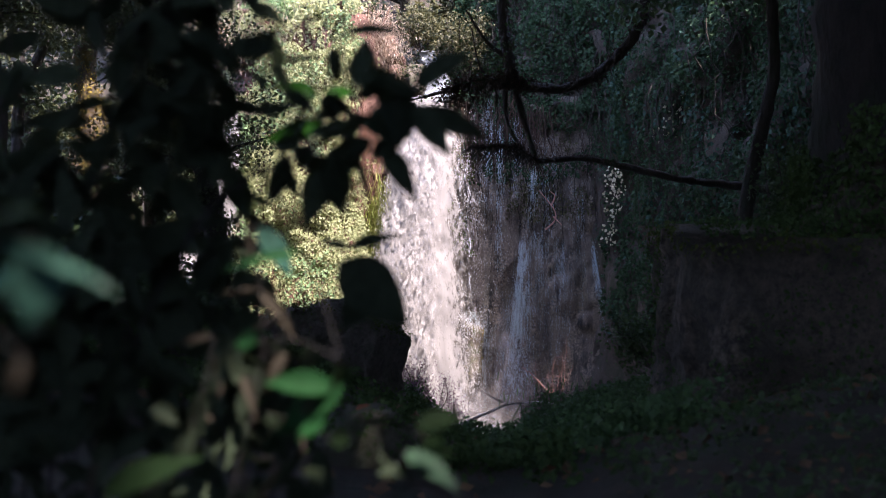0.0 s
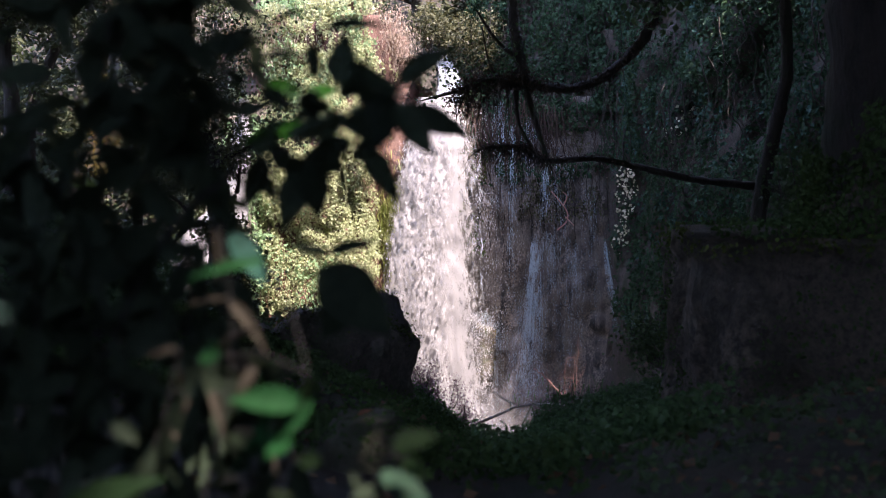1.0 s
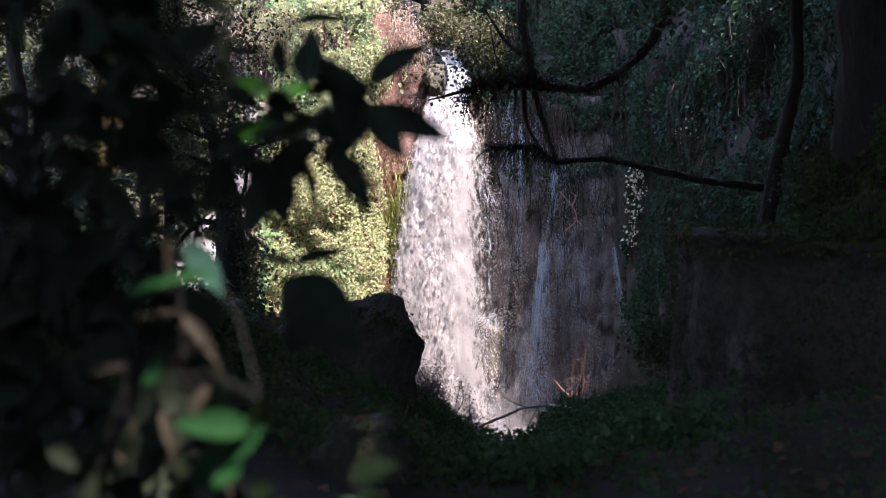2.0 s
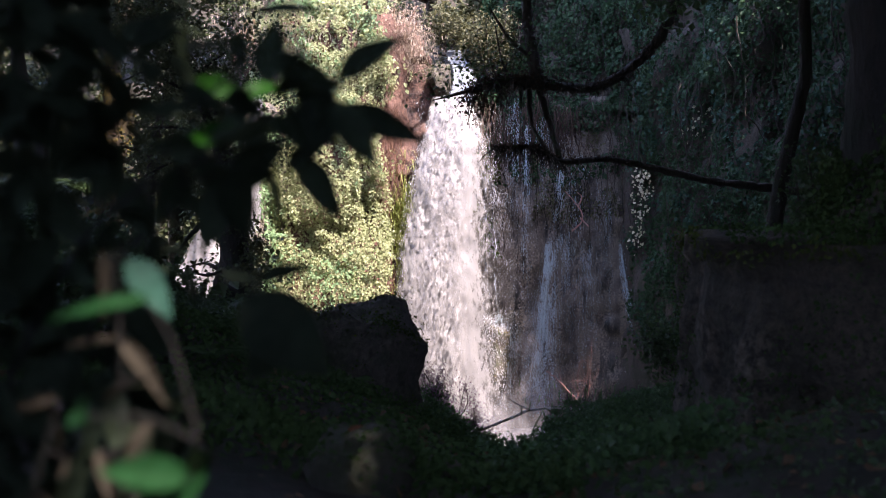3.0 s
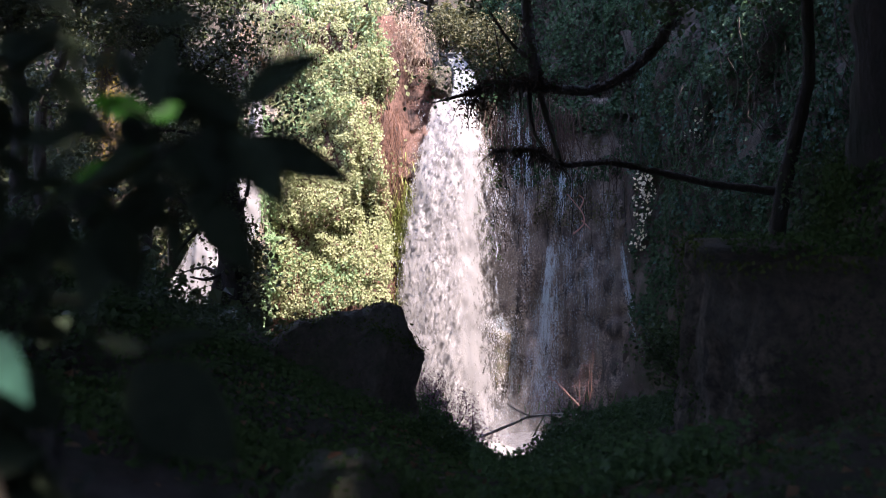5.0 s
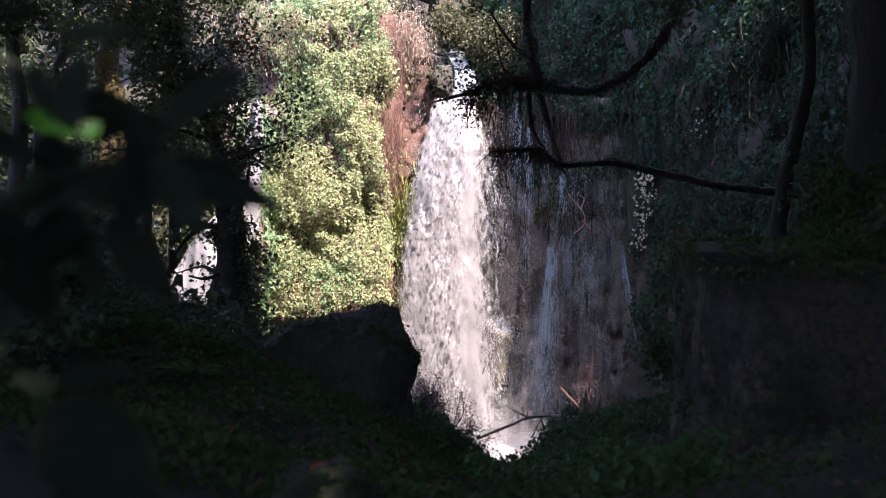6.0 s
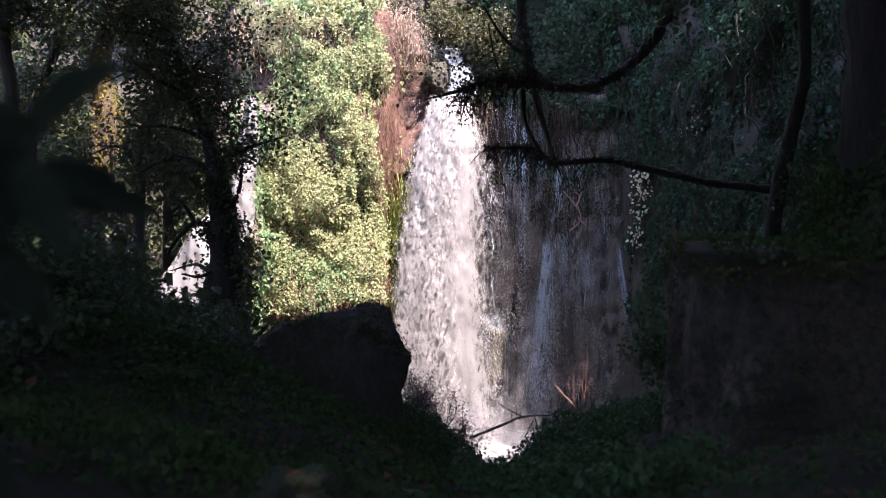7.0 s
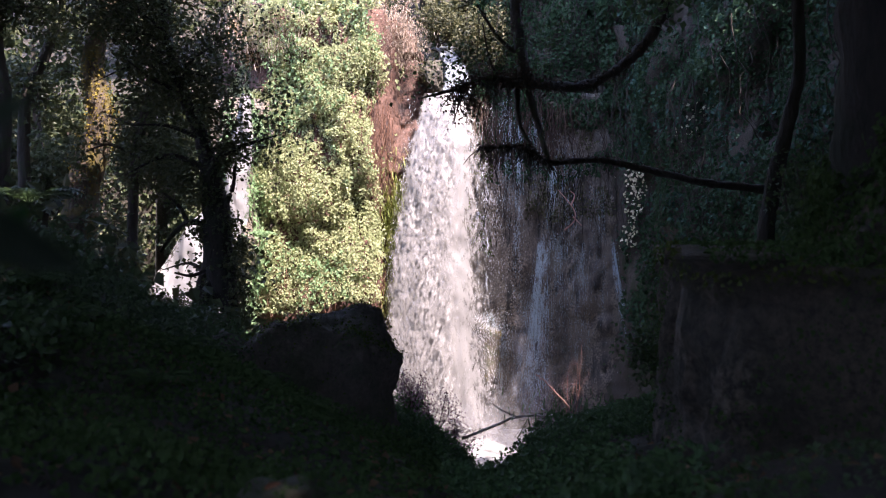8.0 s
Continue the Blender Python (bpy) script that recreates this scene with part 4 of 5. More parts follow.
for k, (x, y, n, l) in enumerate([(-2.45, 7.5, 9, 0.6), (-2.0, 7.0, 8, 0.5), (-2.7, 8.3, 9, 0.6), (-1.5, 7.6, 8, 0.45), (-1.1, 8.3, 7, 0.4), (-2.2, 9.2, 8, 0.55), (-0.6, 7.6, 7, 0.35), (-1.3, 6.6, 8, 0.4), (-3.0, 7.2, 9, 0.6), (1.9, 13.2, 8, 0.5), (1.35, 12.4, 7, 0.4), (2.6, 14.2, 8, 0.5)]):
    fern((x, y, float(ground_height(x, y)) + 0.05), n, l * 0.75, LEAF_FERN, 100 + k, "green fern growing on the shaded bank")
fern((-2.46, 7.5, 2.2), 11, 0.5, LEAF_SHRUB, 131, "light green fern on the bank in a patch of sun")
fern((-6.2, 31.3, 2.1), 13, 0.7, IVY_GREEN, 130, "bright sunlit fern growing out of the ivy cliff")


def shrub(name, base, stems, height, radius, leaves, size, mat, seed, label, bark=None, beams=False, lean=(0, 0)):
    """Thin stems that fan out, with a loose crown of small leaves."""
    rng = np.random.default_rng(seed)
    thing = tagged(new(name), label, "shrub")
    base = np.array(base, float)
    pts = []
    for k in range(stems):
        a = rng.uniform(0, 2 * math.pi)
        r = radius * rng.uniform(0.4, 1.0)
        top = base + [r * math.cos(a) + lean[0], r * math.sin(a) + lean[1], height * rng.uniform(0.6, 1.0)]
        mid = 0.5 * (base + top) + rng.normal(size=3) * radius * 0.15
        line = smooth_line([base, mid, top], 8)
        mesh_v, mesh_f = tube_arrays(line, taper(len(line), 0.02 * height, 0.005 * height), 5)
        mesh_object("stem", mesh_v, mesh_f, bark or BARK_DARK, True, thing)
        pts.append(line[6:])
    pts = np.vstack(pts)
    p = pts[rng.integers(0, len(pts), leaves)] + rng.normal(size=(leaves, 3)) * radius * 0.22
    s = rng.uniform(*size, leaves)
    if beams:
        ok = off_beams(p, s)
        p, s = p[ok], s[ok]
    leaf_cloud("crown", p, np.tile([0, -0.4, 0.8], (len(p), 1)), s, mat, seed, thing, jitter=0.8)
    return thing


for x, z, h, n in [(-0.72, -0.55, 0.95, 3600), (-0.42, -0.85, 0.95, 3600), (-0.12, -1.15, 0.9, 3600), (0.12, -1.35, 0.75, 3000)]:
    shrub("shrub", (x, 13.2 - 0.3 * x, z), 12, h, 0.34, n, (0.018, 0.042), LEAF_MOUND, int(300 + 100 * x), "dense dark green bush beside the boulder")
for x, z, h, n in [(-0.34, -0.42, 0.66, 2300), (-0.1, -0.66, 0.68, 2500), (0.13, -0.9, 0.68, 2500), (0.33, -1.12, 0.6, 2000)]:
    shrub("shrub", (x, 13.9, z), 7, h, 0.34, n, (0.014, 0.032), LEAF_PURPLE, int(400 + 100 * x), "loose shrub leaning over the stream, purple backlight put into its leaf colour")
shrub("shrub", (3.6, 16.5, -0.2), 10, 0.8, 0.75, 1900, (0.04, 0.09), LEAF_SHRUB, 204, "dark green bush on the shaded mound")
shrub("shrub", (3.1, 9.0, 1.75), 9, 1.0, 0.4, 1700, (0.03, 0.07), LEAF_SHRUB, 209, "dark bush growing on top of the rock wall")
shrub("shrub", (5.7, 20.5, -0.6), 9, 2.0, 0.9, 1300, (0.08, 0.18), LEAF_SHRUB, 205, "dark green bush below the ivy wall")


for x, y, z in ((-7.61, 26.50, -0.31), (-6.78, 26.00, -0.25)):
    shrub("shrub", (x, y, z), 9, 0.95, 0.5, 520, (0.05, 0.13), LEAF_FOREST, int(220 - 10 * x), "dark leafy bush at the foot of the side cascade")
shrub("shrub", (-6.15, 28.0, 0.1), 10, 2.1, 0.42, 1500, (0.05, 0.13), LEAF_OLIVE, 217, "olive bush at the foot of the side cascade")
shrub("shrub", (-8.1, 23.4, -0.2), 9, 2.6, 0.7, 1100, (0.06, 0.15), LEAF_FOREST, 206, "dark leafy bush standing before the cascade")
shrub("shrub", (-9.2, 22.6, 0.2), 10, 1.2, 0.8, 1800, (0.06, 0.15), LEAF_FOREST, 207, "dark leafy bush on the wooded bank")
shrub("shrub", (-3.4, 20.5, -0.9), 12, 1.15, 0.9, 2200, (0.06, 0.14), LEAF_FOREST, 208, "dark leafy bush behind the boulder")


# ---- trees ----
def tree(label, trunk, radii, bark, limbs, leaves, size, mat, seed, spread, low, high, sides=12):
    """A tapered trunk, limbs that branch off it and a loose crown of leaves round the limbs."""
    rng = np.random.default_rng(seed)
    thing = tagged(new("tree"), label, "tree", "trees in the gorge")
    line = smooth_line(trunk, 10)
    r = np.interp(np.linspace(0, 1, len(line)), np.linspace(0, 1, len(radii)), radii)
    v, f = tube_arrays(line, r, sides, 0.25, seed)
    mesh_object("trunk", v, f, bark, True, thing)
    zs = line[:, 2]
    ends = []
    for k in range(limbs):
        z = rng.uniform(low, high)
        i = int(np.clip(np.searchsorted(zs, z), 1, len(line) - 1))
        a = rng.uniform(0, 2 * math.pi)
        l = spread * rng.uniform(0.5, 1.0)
        root = line[i]
        mid = root + l * 0.5 * np.array([math.cos(a), math.sin(a), 0.35])
        tip = root + l * np.array([math.cos(a + 0.3), math.sin(a + 0.3), rng.uniform(-0.15, 0.5)])
        lim = smooth_line([root, mid, tip], 8)
        v, f = tube_arrays(lim, taper(len(lim), r[i] * 0.45, 0.012), 6)
        mesh_object("limb", v, f, bark, True, thing)
        ends.append(lim[4:])
        for b in range(3):
            q = lim[rng.integers(5, len(lim))]
            tw = smooth_line([q, q + rng.normal(size=3) * 0.2 * spread, q + rng.normal(size=3) * 0.35 * spread], 5)
            ends.append(tw)
    pts = np.vstack(ends)
    n = len(pts)
    centres = pts[rng.integers(0, n, max(leaves // 45, 1))] + rng.normal(size=(max(leaves // 45, 1), 3)) * 0.1 * spread
    p = centres[rng.integers(0, len(centres), leaves)] + rng.normal(size=(leaves, 3)) * [0.32, 0.32, 0.2]
    s = rng.uniform(*size, leaves)
    lane = (p[:, 0] - 0.4) / (p[:, 1] - 1.3)            # a gap in the crowns before the sunlit trunk
    gap = (np.abs(lane + 0.394) < 0.018) & (p[:, 2] > 3.2) & (p[:, 2] < 6.3) & (p[:, 1] < 25.2) & (rng.uniform(size=leaves) < 0.88)
    ok = off_beams(p, s) & ~gap
    p, s = p[ok], s[ok]
    leaf_cloud("crown", p, np.tile([0, -0.3, 0.9], (len(p), 1)), s, mat, seed, thing, jitter=0.7)
    return thing


gold_tree = tree("leaning tree with golden lichen on its sunlit trunk", [(-9.6, 25, 0.6), (-9.32, 25, 3.5), (-8.95, 25, 4.7), (-9.03, 25, 5.7), (-9.14, 25, 6.6), (-8.86, 25, 7.6), (-8.6, 25, 9.5), (-8.5, 25, 13)], [0.5, 0.42, 0.34, 0.28, 0.26, 0.22, 0.2, 0.1], BARK_GOLD, 18, 9000, (0.07, 0.19), LEAF_FOREST, 301, 3.0, 7.2, 12)
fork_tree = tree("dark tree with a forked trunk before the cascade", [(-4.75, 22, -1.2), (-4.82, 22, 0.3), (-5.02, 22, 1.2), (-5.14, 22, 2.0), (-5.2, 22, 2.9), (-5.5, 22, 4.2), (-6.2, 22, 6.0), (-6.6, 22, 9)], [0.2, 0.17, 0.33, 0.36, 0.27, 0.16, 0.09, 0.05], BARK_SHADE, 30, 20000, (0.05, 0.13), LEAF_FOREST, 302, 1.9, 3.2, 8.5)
tree("slim dark tree on the wooded bank", [(-5.9, 22.6, -0.8), (-5.57, 22.5, 1.0), (-5.28, 22.2, 2.0)], [0.18, 0.14, 0.1], BARK_DARK, 4, 500, (0.08, 0.18), LEAF_FOREST, 303, 1.2, 1.0, 2.0)
tree("slim dark tree on the wooded bank", [(-10.3, 24, 1.0), (-10.4, 24, 5), (-9.9, 24, 6.4), (-9.5, 24, 7.8), (-9.3, 24, 11)], [0.16, 0.14, 0.12, 0.1, 0.06], BARK_DARK, 12, 6500, (0.06, 0.16), LEAF_FOREST, 304, 1.2, 5.0, 11)
tree("slim dark tree on the wooded bank", [(-9.9, 21.5, 0.8), (-9.9, 22, 4.7), (-10.1, 22, 6.5), (-10, 22, 10)], [0.2, 0.17, 0.15, 0.1], BARK_DARK, 14, 8000, (0.06, 0.16), LEAF_FOREST, 305, 1.4, 6.3, 10)
tree("slim dark tree on the wooded bank", [(-7.75, 24, 0.2), (-7.65, 24, 4), (-7.0, 24, 7), (-6.8, 24, 11)], [0.14, 0.12, 0.1, 0.06], BARK_DARK, 24, 13000, (0.06, 0.16), LEAF_FOREST, 306, 1.35, 3.0, 10)
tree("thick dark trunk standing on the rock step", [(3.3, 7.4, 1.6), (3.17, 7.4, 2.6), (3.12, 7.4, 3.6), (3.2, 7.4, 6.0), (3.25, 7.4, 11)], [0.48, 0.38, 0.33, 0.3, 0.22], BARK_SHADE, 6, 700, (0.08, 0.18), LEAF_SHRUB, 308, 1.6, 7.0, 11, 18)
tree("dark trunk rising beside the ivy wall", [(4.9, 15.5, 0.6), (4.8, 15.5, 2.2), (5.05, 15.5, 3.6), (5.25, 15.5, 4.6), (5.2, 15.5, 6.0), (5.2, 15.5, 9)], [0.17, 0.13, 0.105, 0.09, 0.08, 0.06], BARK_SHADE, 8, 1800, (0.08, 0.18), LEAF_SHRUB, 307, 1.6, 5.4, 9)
for k, (x, y, h) in enumerate([(-13, 40, 9), (-10.5, 42, 10), (-7.5, 41, 9), (-4.5, 43, 10), (0.6, 39.2, 7), (1.9, 40, 8), (-2.0, 46, 12), (3.5, 42, 10), (-16, 36, 12), (-14, 30, 10), (-17, 44, 12), (-12, 28, 9)]):
    z = float(ground_height(x, y))
    tree("leafy tree on the hill above the falls", [(x, y, z - 0.5), (x + 0.2, y, z + h * 0.4), (x - 0.1, y, z + h)], [0.28, 0.2, 0.06], BARK_DARK, 14, 3200, (0.16, 0.36), LEAF_FOREST if k not in (4, 5) else LEAF_OLIVE, 320 + k, 2.6, z + (0.3 if k in (4, 5) else 1.0), z + h, 8)

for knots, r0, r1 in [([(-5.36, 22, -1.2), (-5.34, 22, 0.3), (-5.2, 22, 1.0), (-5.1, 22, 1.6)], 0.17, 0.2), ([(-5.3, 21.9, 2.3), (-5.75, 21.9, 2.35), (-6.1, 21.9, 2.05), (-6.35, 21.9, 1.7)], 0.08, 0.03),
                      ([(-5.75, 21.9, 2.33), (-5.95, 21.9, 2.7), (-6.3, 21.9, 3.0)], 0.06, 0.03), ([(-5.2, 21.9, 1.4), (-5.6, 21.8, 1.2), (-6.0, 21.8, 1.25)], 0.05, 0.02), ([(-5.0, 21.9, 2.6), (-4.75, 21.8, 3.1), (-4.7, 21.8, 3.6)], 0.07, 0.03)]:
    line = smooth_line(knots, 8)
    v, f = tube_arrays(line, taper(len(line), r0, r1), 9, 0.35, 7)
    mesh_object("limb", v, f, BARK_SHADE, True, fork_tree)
gold_trunk = [c for c in gold_tree.children if c.name.startswith("trunk")][0]
rng_g = np.random.default_rng(54)
gv = np.array([v.co[:] for v in gold_trunk.data.vertices])
gn = np.array([v.normal[:] for v in gold_trunk.data.vertices])
pick = np.nonzero((gv[:, 2] > 3.0) & (gv[:, 2] < 6.4))[0]
pick = rng_g.choice(pick, 2600)
gp = gv[pick] + rng_g.normal(size=(2600, 3)) * [0.07, 0.07, 0.14]
mossy = fbm(gp, 1.6, 3, 55) > -0.12
leaf_cloud("moss", gp[mossy], gn[pick][mossy], rng_g.uniform(0.03, 0.09, mossy.sum()), MOSS_GOLD, 56, gold_trunk, "golden yellow moss on the bark", jitter=0.6)["kind"] = "stuff"
fork_trunk = [c for c in fork_tree.children if c.name.startswith("trunk")][0]
rng_c = np.random.default_rng(52)
for cx, cz, cr, cn in [(-5.6, 3.1, 0.34, 420), (-5.25, 2.9, 0.3, 380), (-5.9, 3.4, 0.36, 380), (-4.75, 1.5, 0.26, 320), (-5.3, 0.75, 0.22, 200), (-4.8, 0.3, 0.3, 360), (-4.6, 0.9, 0.24, 260), (-4.85, 2.3, 0.26, 300), (-6.3, 2.1, 0.22, 110), (-4.55, 1.9, 0.22, 240), (-4.5, 0.4, 0.3, 360), (-4.95, 3.6, 0.28, 300),
                       (-6.7, 1.2, 0.2, 90), (-5.45, 2.2, 0.26, 300), (-4.85, 3.9, 0.3, 260), (-5.15, 4.9, 0.4, 380), (-5.7, 5.6, 0.5, 520), (-5.0, 6.4, 0.4, 320)]:
    q = np.array([cx, 21.8, cz]) + rng_c.normal(size=(cn, 3)) * cr * [0.6, 0.6, 0.6]
    leaf_cloud("creeper", q, np.tile([0, -0.5, 0.8], (cn, 1)), rng_c.uniform(0.04, 0.12, cn), LEAF_FOREST, 53, fork_trunk, "dark creeper clinging to the trunk", jitter=0.8)["kind"] = "stuff"

overhang = tagged(new("overhanging_tree"), "bare dark mossy branches hanging across the gorge", "tree")
main_branch = None
for n, (pts, r0, r1, steps) in enumerate([
        ([(5.2, 20.2, 10.5), (4.5, 20, 8.6), (4.29, 20, 7.43), (4.04, 20, 6.33), (3.44, 20, 5.55), (2.52, 19.5, 5.0), (1.39, 18.5, 4.88)], 0.14, 0.085, 10),
        ([(1.39, 18.5, 4.88), (0.67, 18, 4.86), (0.08, 18, 4.66), (-0.52, 18, 4.5)], 0.085, 0.012, 8),
        ([(1.39, 18.5, 4.88), (1.28, 18.6, 5.58), (1.2, 18.8, 6.2), (1.23, 19, 7.2)], 0.13, 0.1, 8),
        ([(1.23, 18.4, 4.73), (1.28, 18.2, 4.1), (1.52, 18, 3.63)], 0.05, 0.03, 8),
        ([(1.44, 18.4, 4.73), (1.63, 18.2, 4.0), (1.79, 18, 3.41)], 0.06, 0.045, 8),
        ([(0.58, 17.5, 3.6), (1.35, 17.6, 3.62), (1.79, 18, 3.41), (2.72, 18.5, 3.5), (3.57, 18.7, 3.36), (4.66, 19, 3.16), (5.6, 19.5, 3.1), (7.2, 20.6, 3.0), (9.6, 22.4, 2.6), (11.4, 23.0, 2.3)], 0.035, 0.1, 8),
        ([(0.9, 18, 4.86), (0.62, 18, 4.5), (0.5, 18, 4.1)], 0.03, 0.01, 6),
        ([(0.35, 18, 4.75), (0.2, 18, 4.4), (0.1, 18, 4.05)], 0.02, 0.006, 6),
        ([(1.28, 18.6, 5.4), (0.9, 18.6, 5.7), (0.5, 18.6, 6.3)], 0.05, 0.02, 6),
        ([(1.0, 18.3, 4.88), (0.75, 18.3, 5.2), (0.6, 18.3, 5.9)], 0.03, 0.012, 6)]):
    line = smooth_line(pts, steps)
    v, f = tube_arrays(line, taper(len(line), r0, r1), 8, 0.4, n)
    twig_ob = mesh_object("branch", v, f, BARK_DARK, True, overhang)
    main_branch = main_branch or twig_ob


def fringe(line, count, length, seed):
    """Hanging moss and twigs under a branch."""
    rng = np.random.default_rng(seed)
    l = smooth_line(line, 12)
    lines = []
    for k in range(count):
        q = l[rng.integers(0, len(l))]
        d = length * rng.uniform(0.3, 1.0)
        w = rng.normal(size=2) * 0.3 * d
        lines.append((np.array([q, q + [w[0], w[1], -0.5 * d], q + [1.6 * w[0], 1.6 * w[1], -d]]), np.array([0.012, 0.009, 0.004])))
    tubes("moss_fringe", lines, BARK_DARK, 4, main_branch, "dark hanging moss and twigs")["kind"] = "stuff"


rng_m = np.random.default_rng(46)
for bl, m, w in [([(4.29, 20, 7.43), (4.04, 20, 6.33), (3.44, 20, 5.55), (2.52, 19.5, 5.0), (1.39, 18.5, 4.88)], 2600, 0.07), ([(1.39, 18.5, 4.88), (0.67, 18, 4.86), (0.08, 18, 4.66)], 900, 0.06), ([(1.39, 18.5, 4.88), (1.28, 18.6, 5.58), (1.23, 19, 7.2)], 700, 0.06), ([(1.7, 18.6, 4.86), (1.39, 18.5, 4.9), (1.1, 18.4, 4.95)], 900, 0.11), ([(0.58, 17.5, 3.6), (1.35, 17.6, 3.62), (1.79, 18, 3.41), (2.72, 18.5, 3.5), (3.57, 18.7, 3.36), (5.6, 19.5, 3.1)], 1100, 0.035)]:
    bl = smooth_line(bl, 14)
    pm = bl[rng_m.integers(0, len(bl), m)] + rng_m.normal(size=(m, 3)) * w * [1, 1, 0.9]
    pm = pm + [0, 0, 0.02]
    leaf_cloud("moss", pm, np.tile([0, -0.5, 0.8], (m, 1)), rng_m.uniform(0.025, 0.07, m), VINE, 47, main_branch, "dark brown moss on the bark", jitter=0.9)["kind"] = "stuff"
fringe([(1.39, 18.5, 4.88), (0.67, 18, 4.86), (0.08, 18, 4.66)], 70, 0.7, 1)
fringe([(0.58, 17.5, 3.6), (1.35, 17.6, 3.62), (1.79, 18, 3.41)], 110, 0.35, 2)
fringe([(3.44, 20, 5.55), (2.52, 19.5, 5.0), (1.39, 18.5, 4.88)], 40, 0.35, 3)
rng_o = np.random.default_rng(44)
oline = smooth_line([(1.9, 19, 5.6), (1.2, 18.6, 5.4), (0.4, 18.2, 5.2), (-0.3, 18, 4.9)], 12)
hl = np.array([0.42, 18.0, 4.5]) + rng_o.normal(size=(700, 3)) * [0.26, 0.15, 0.2]
leaf_cloud("foliage", hl, np.tile([0, -0.5, 0.8], (700, 1)), rng_o.uniform(0.03, 0.08, 700), VINE, 48, overhang, "dark hanging leaves")
po = oline[rng_o.integers(0, len(oline), 700)] + rng_o.normal(size=(700, 3)) * [0.3, 0.25, 0.28]
leaf_cloud("foliage", po, np.tile([0, -0.5, 0.8], (700, 1)), rng_o.uniform(0.05, 0.11, 700), LEAF_SHRUB, 45, overhang, "dark small leaves")

# bushes and dry growth on the lit cliff top
shrub("heath_bush", on_wall(butt_wall, 4.6, 7.6, 0.0), 8, 1.5, 0.9, 1500, (0.08, 0.18), BROWN_BUSH, 211, "brown dry bush on the sunlit cliff top", ROOT)
shrub("heath_bush", (-2.6, 34.9, 8.4), 12, 2.2, 0.9, 4500, (0.035, 0.09), PALE_BUSH, 212, "pale dry bush above the red cliff", ROOT)
shrub("heath_bush", (-1.43, 34.15, 7.74), 12, 0.5, 0.6, 300, (0.03, 0.08), LEAF_OLIVE, 218, "thin dark twigs straggling over the red slope")
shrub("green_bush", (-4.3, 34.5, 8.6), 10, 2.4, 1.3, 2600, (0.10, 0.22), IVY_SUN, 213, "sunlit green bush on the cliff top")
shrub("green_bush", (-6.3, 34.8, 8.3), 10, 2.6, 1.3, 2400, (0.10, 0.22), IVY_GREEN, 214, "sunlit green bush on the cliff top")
shrub("olive_bush", (0.9, 36.4, 8.0), 14, 2.6, 1.1, 5200, (0.05, 0.13), LEAF_OLIVE, 215, "olive-green bush overhanging the stream head")
shrub("olive_bush", (-0.9, 37.0, 9.3), 10, 1.6, 0.8, 2400, (0.05, 0.13), LEAF_OLIVE, 216, "olive-green bush beside the stream head")


def blades(name, centre, spread, count, length, mat, seed, label, lean=0.4):
    """Grass: bent narrow blades."""
    rng = np.random.default_rng(seed)
    p = np.array(centre) + rng.normal(size=(count, 3)) * spread
    a = rng.uniform(0, 2 * math.pi, count)
    l = length * rng.uniform(0.5, 1.0, count)
    d = np.stack([np.cos(a), np.sin(a), 0 * a], -1)
    sd = np.stack([-np.sin(a), np.cos(a), 0 * a], -1) * (0.012 * l + 0.004)[:, None]
    up = np.array([0, 0, 1.0])
    m = p + l[:, None] * (0.55 * up + 0.3 * lean * d)
    t = p + l[:, None] * ((0.9 - 0.5 * lean) * up + lean * 1.1 * d)
    v = np.stack([p - sd, p + sd, m + sd, m - sd, t], 1).reshape(-1, 3)
    i = np.arange(count)[:, None] * 5
    faces = np.concatenate([i + [0, 1, 2], i + [0, 2, 3], i + [3, 2, 4]])
    return tagged(mesh_object(name, v, faces, mat, False), label, "grass", kind="stuff")


blades("dry_grass", (-2.3, 34.5, 8.9), (0.5, 0.4, 0.5), 2600, 0.26, GRASS_DRY, 221, "pale dry grass on the red ledge", 1.0)
blades("dry_grass", on_wall(butt_wall, 6.0, 8.6, 0.2), (1.0, 0.3, 0.5), 1200, 0.45, GRASS_DRY, 222, "dry grass tufts on the cliff top", 0.6)
blades("wet_grass", on_wall(butt_wall, BL - 4.7, 2.0, 0.3), (0.3, 0.2, 0.85), 2400, 0.6, GRASS_WET, 223, "fresh yellow-green grass beside the fall", 0.9)
blades("wet_grass", on_wall(butt_wall, BL - 5.0, -0.4, 0.4), (0.4, 0.2, 0.5), 900, 0.5, GRASS_WET, 224, "fresh yellow-green grass at the foot of the red cliff", 0.9)
blades("reed_grass", (1.25, 15.6, -0.95), (0.12, 0.12, 0.05), 5, 0.7, LEAF_SHRUB, 225, "dark bent grass blades over the stream", 1.3)
blades("reed_grass", (2.1, 14.5, -0.4), (0.5, 0.3, 0.1), 120, 0.28, LEAF_MOUND, 226, "dark grass tufts on the mound", 0.8)

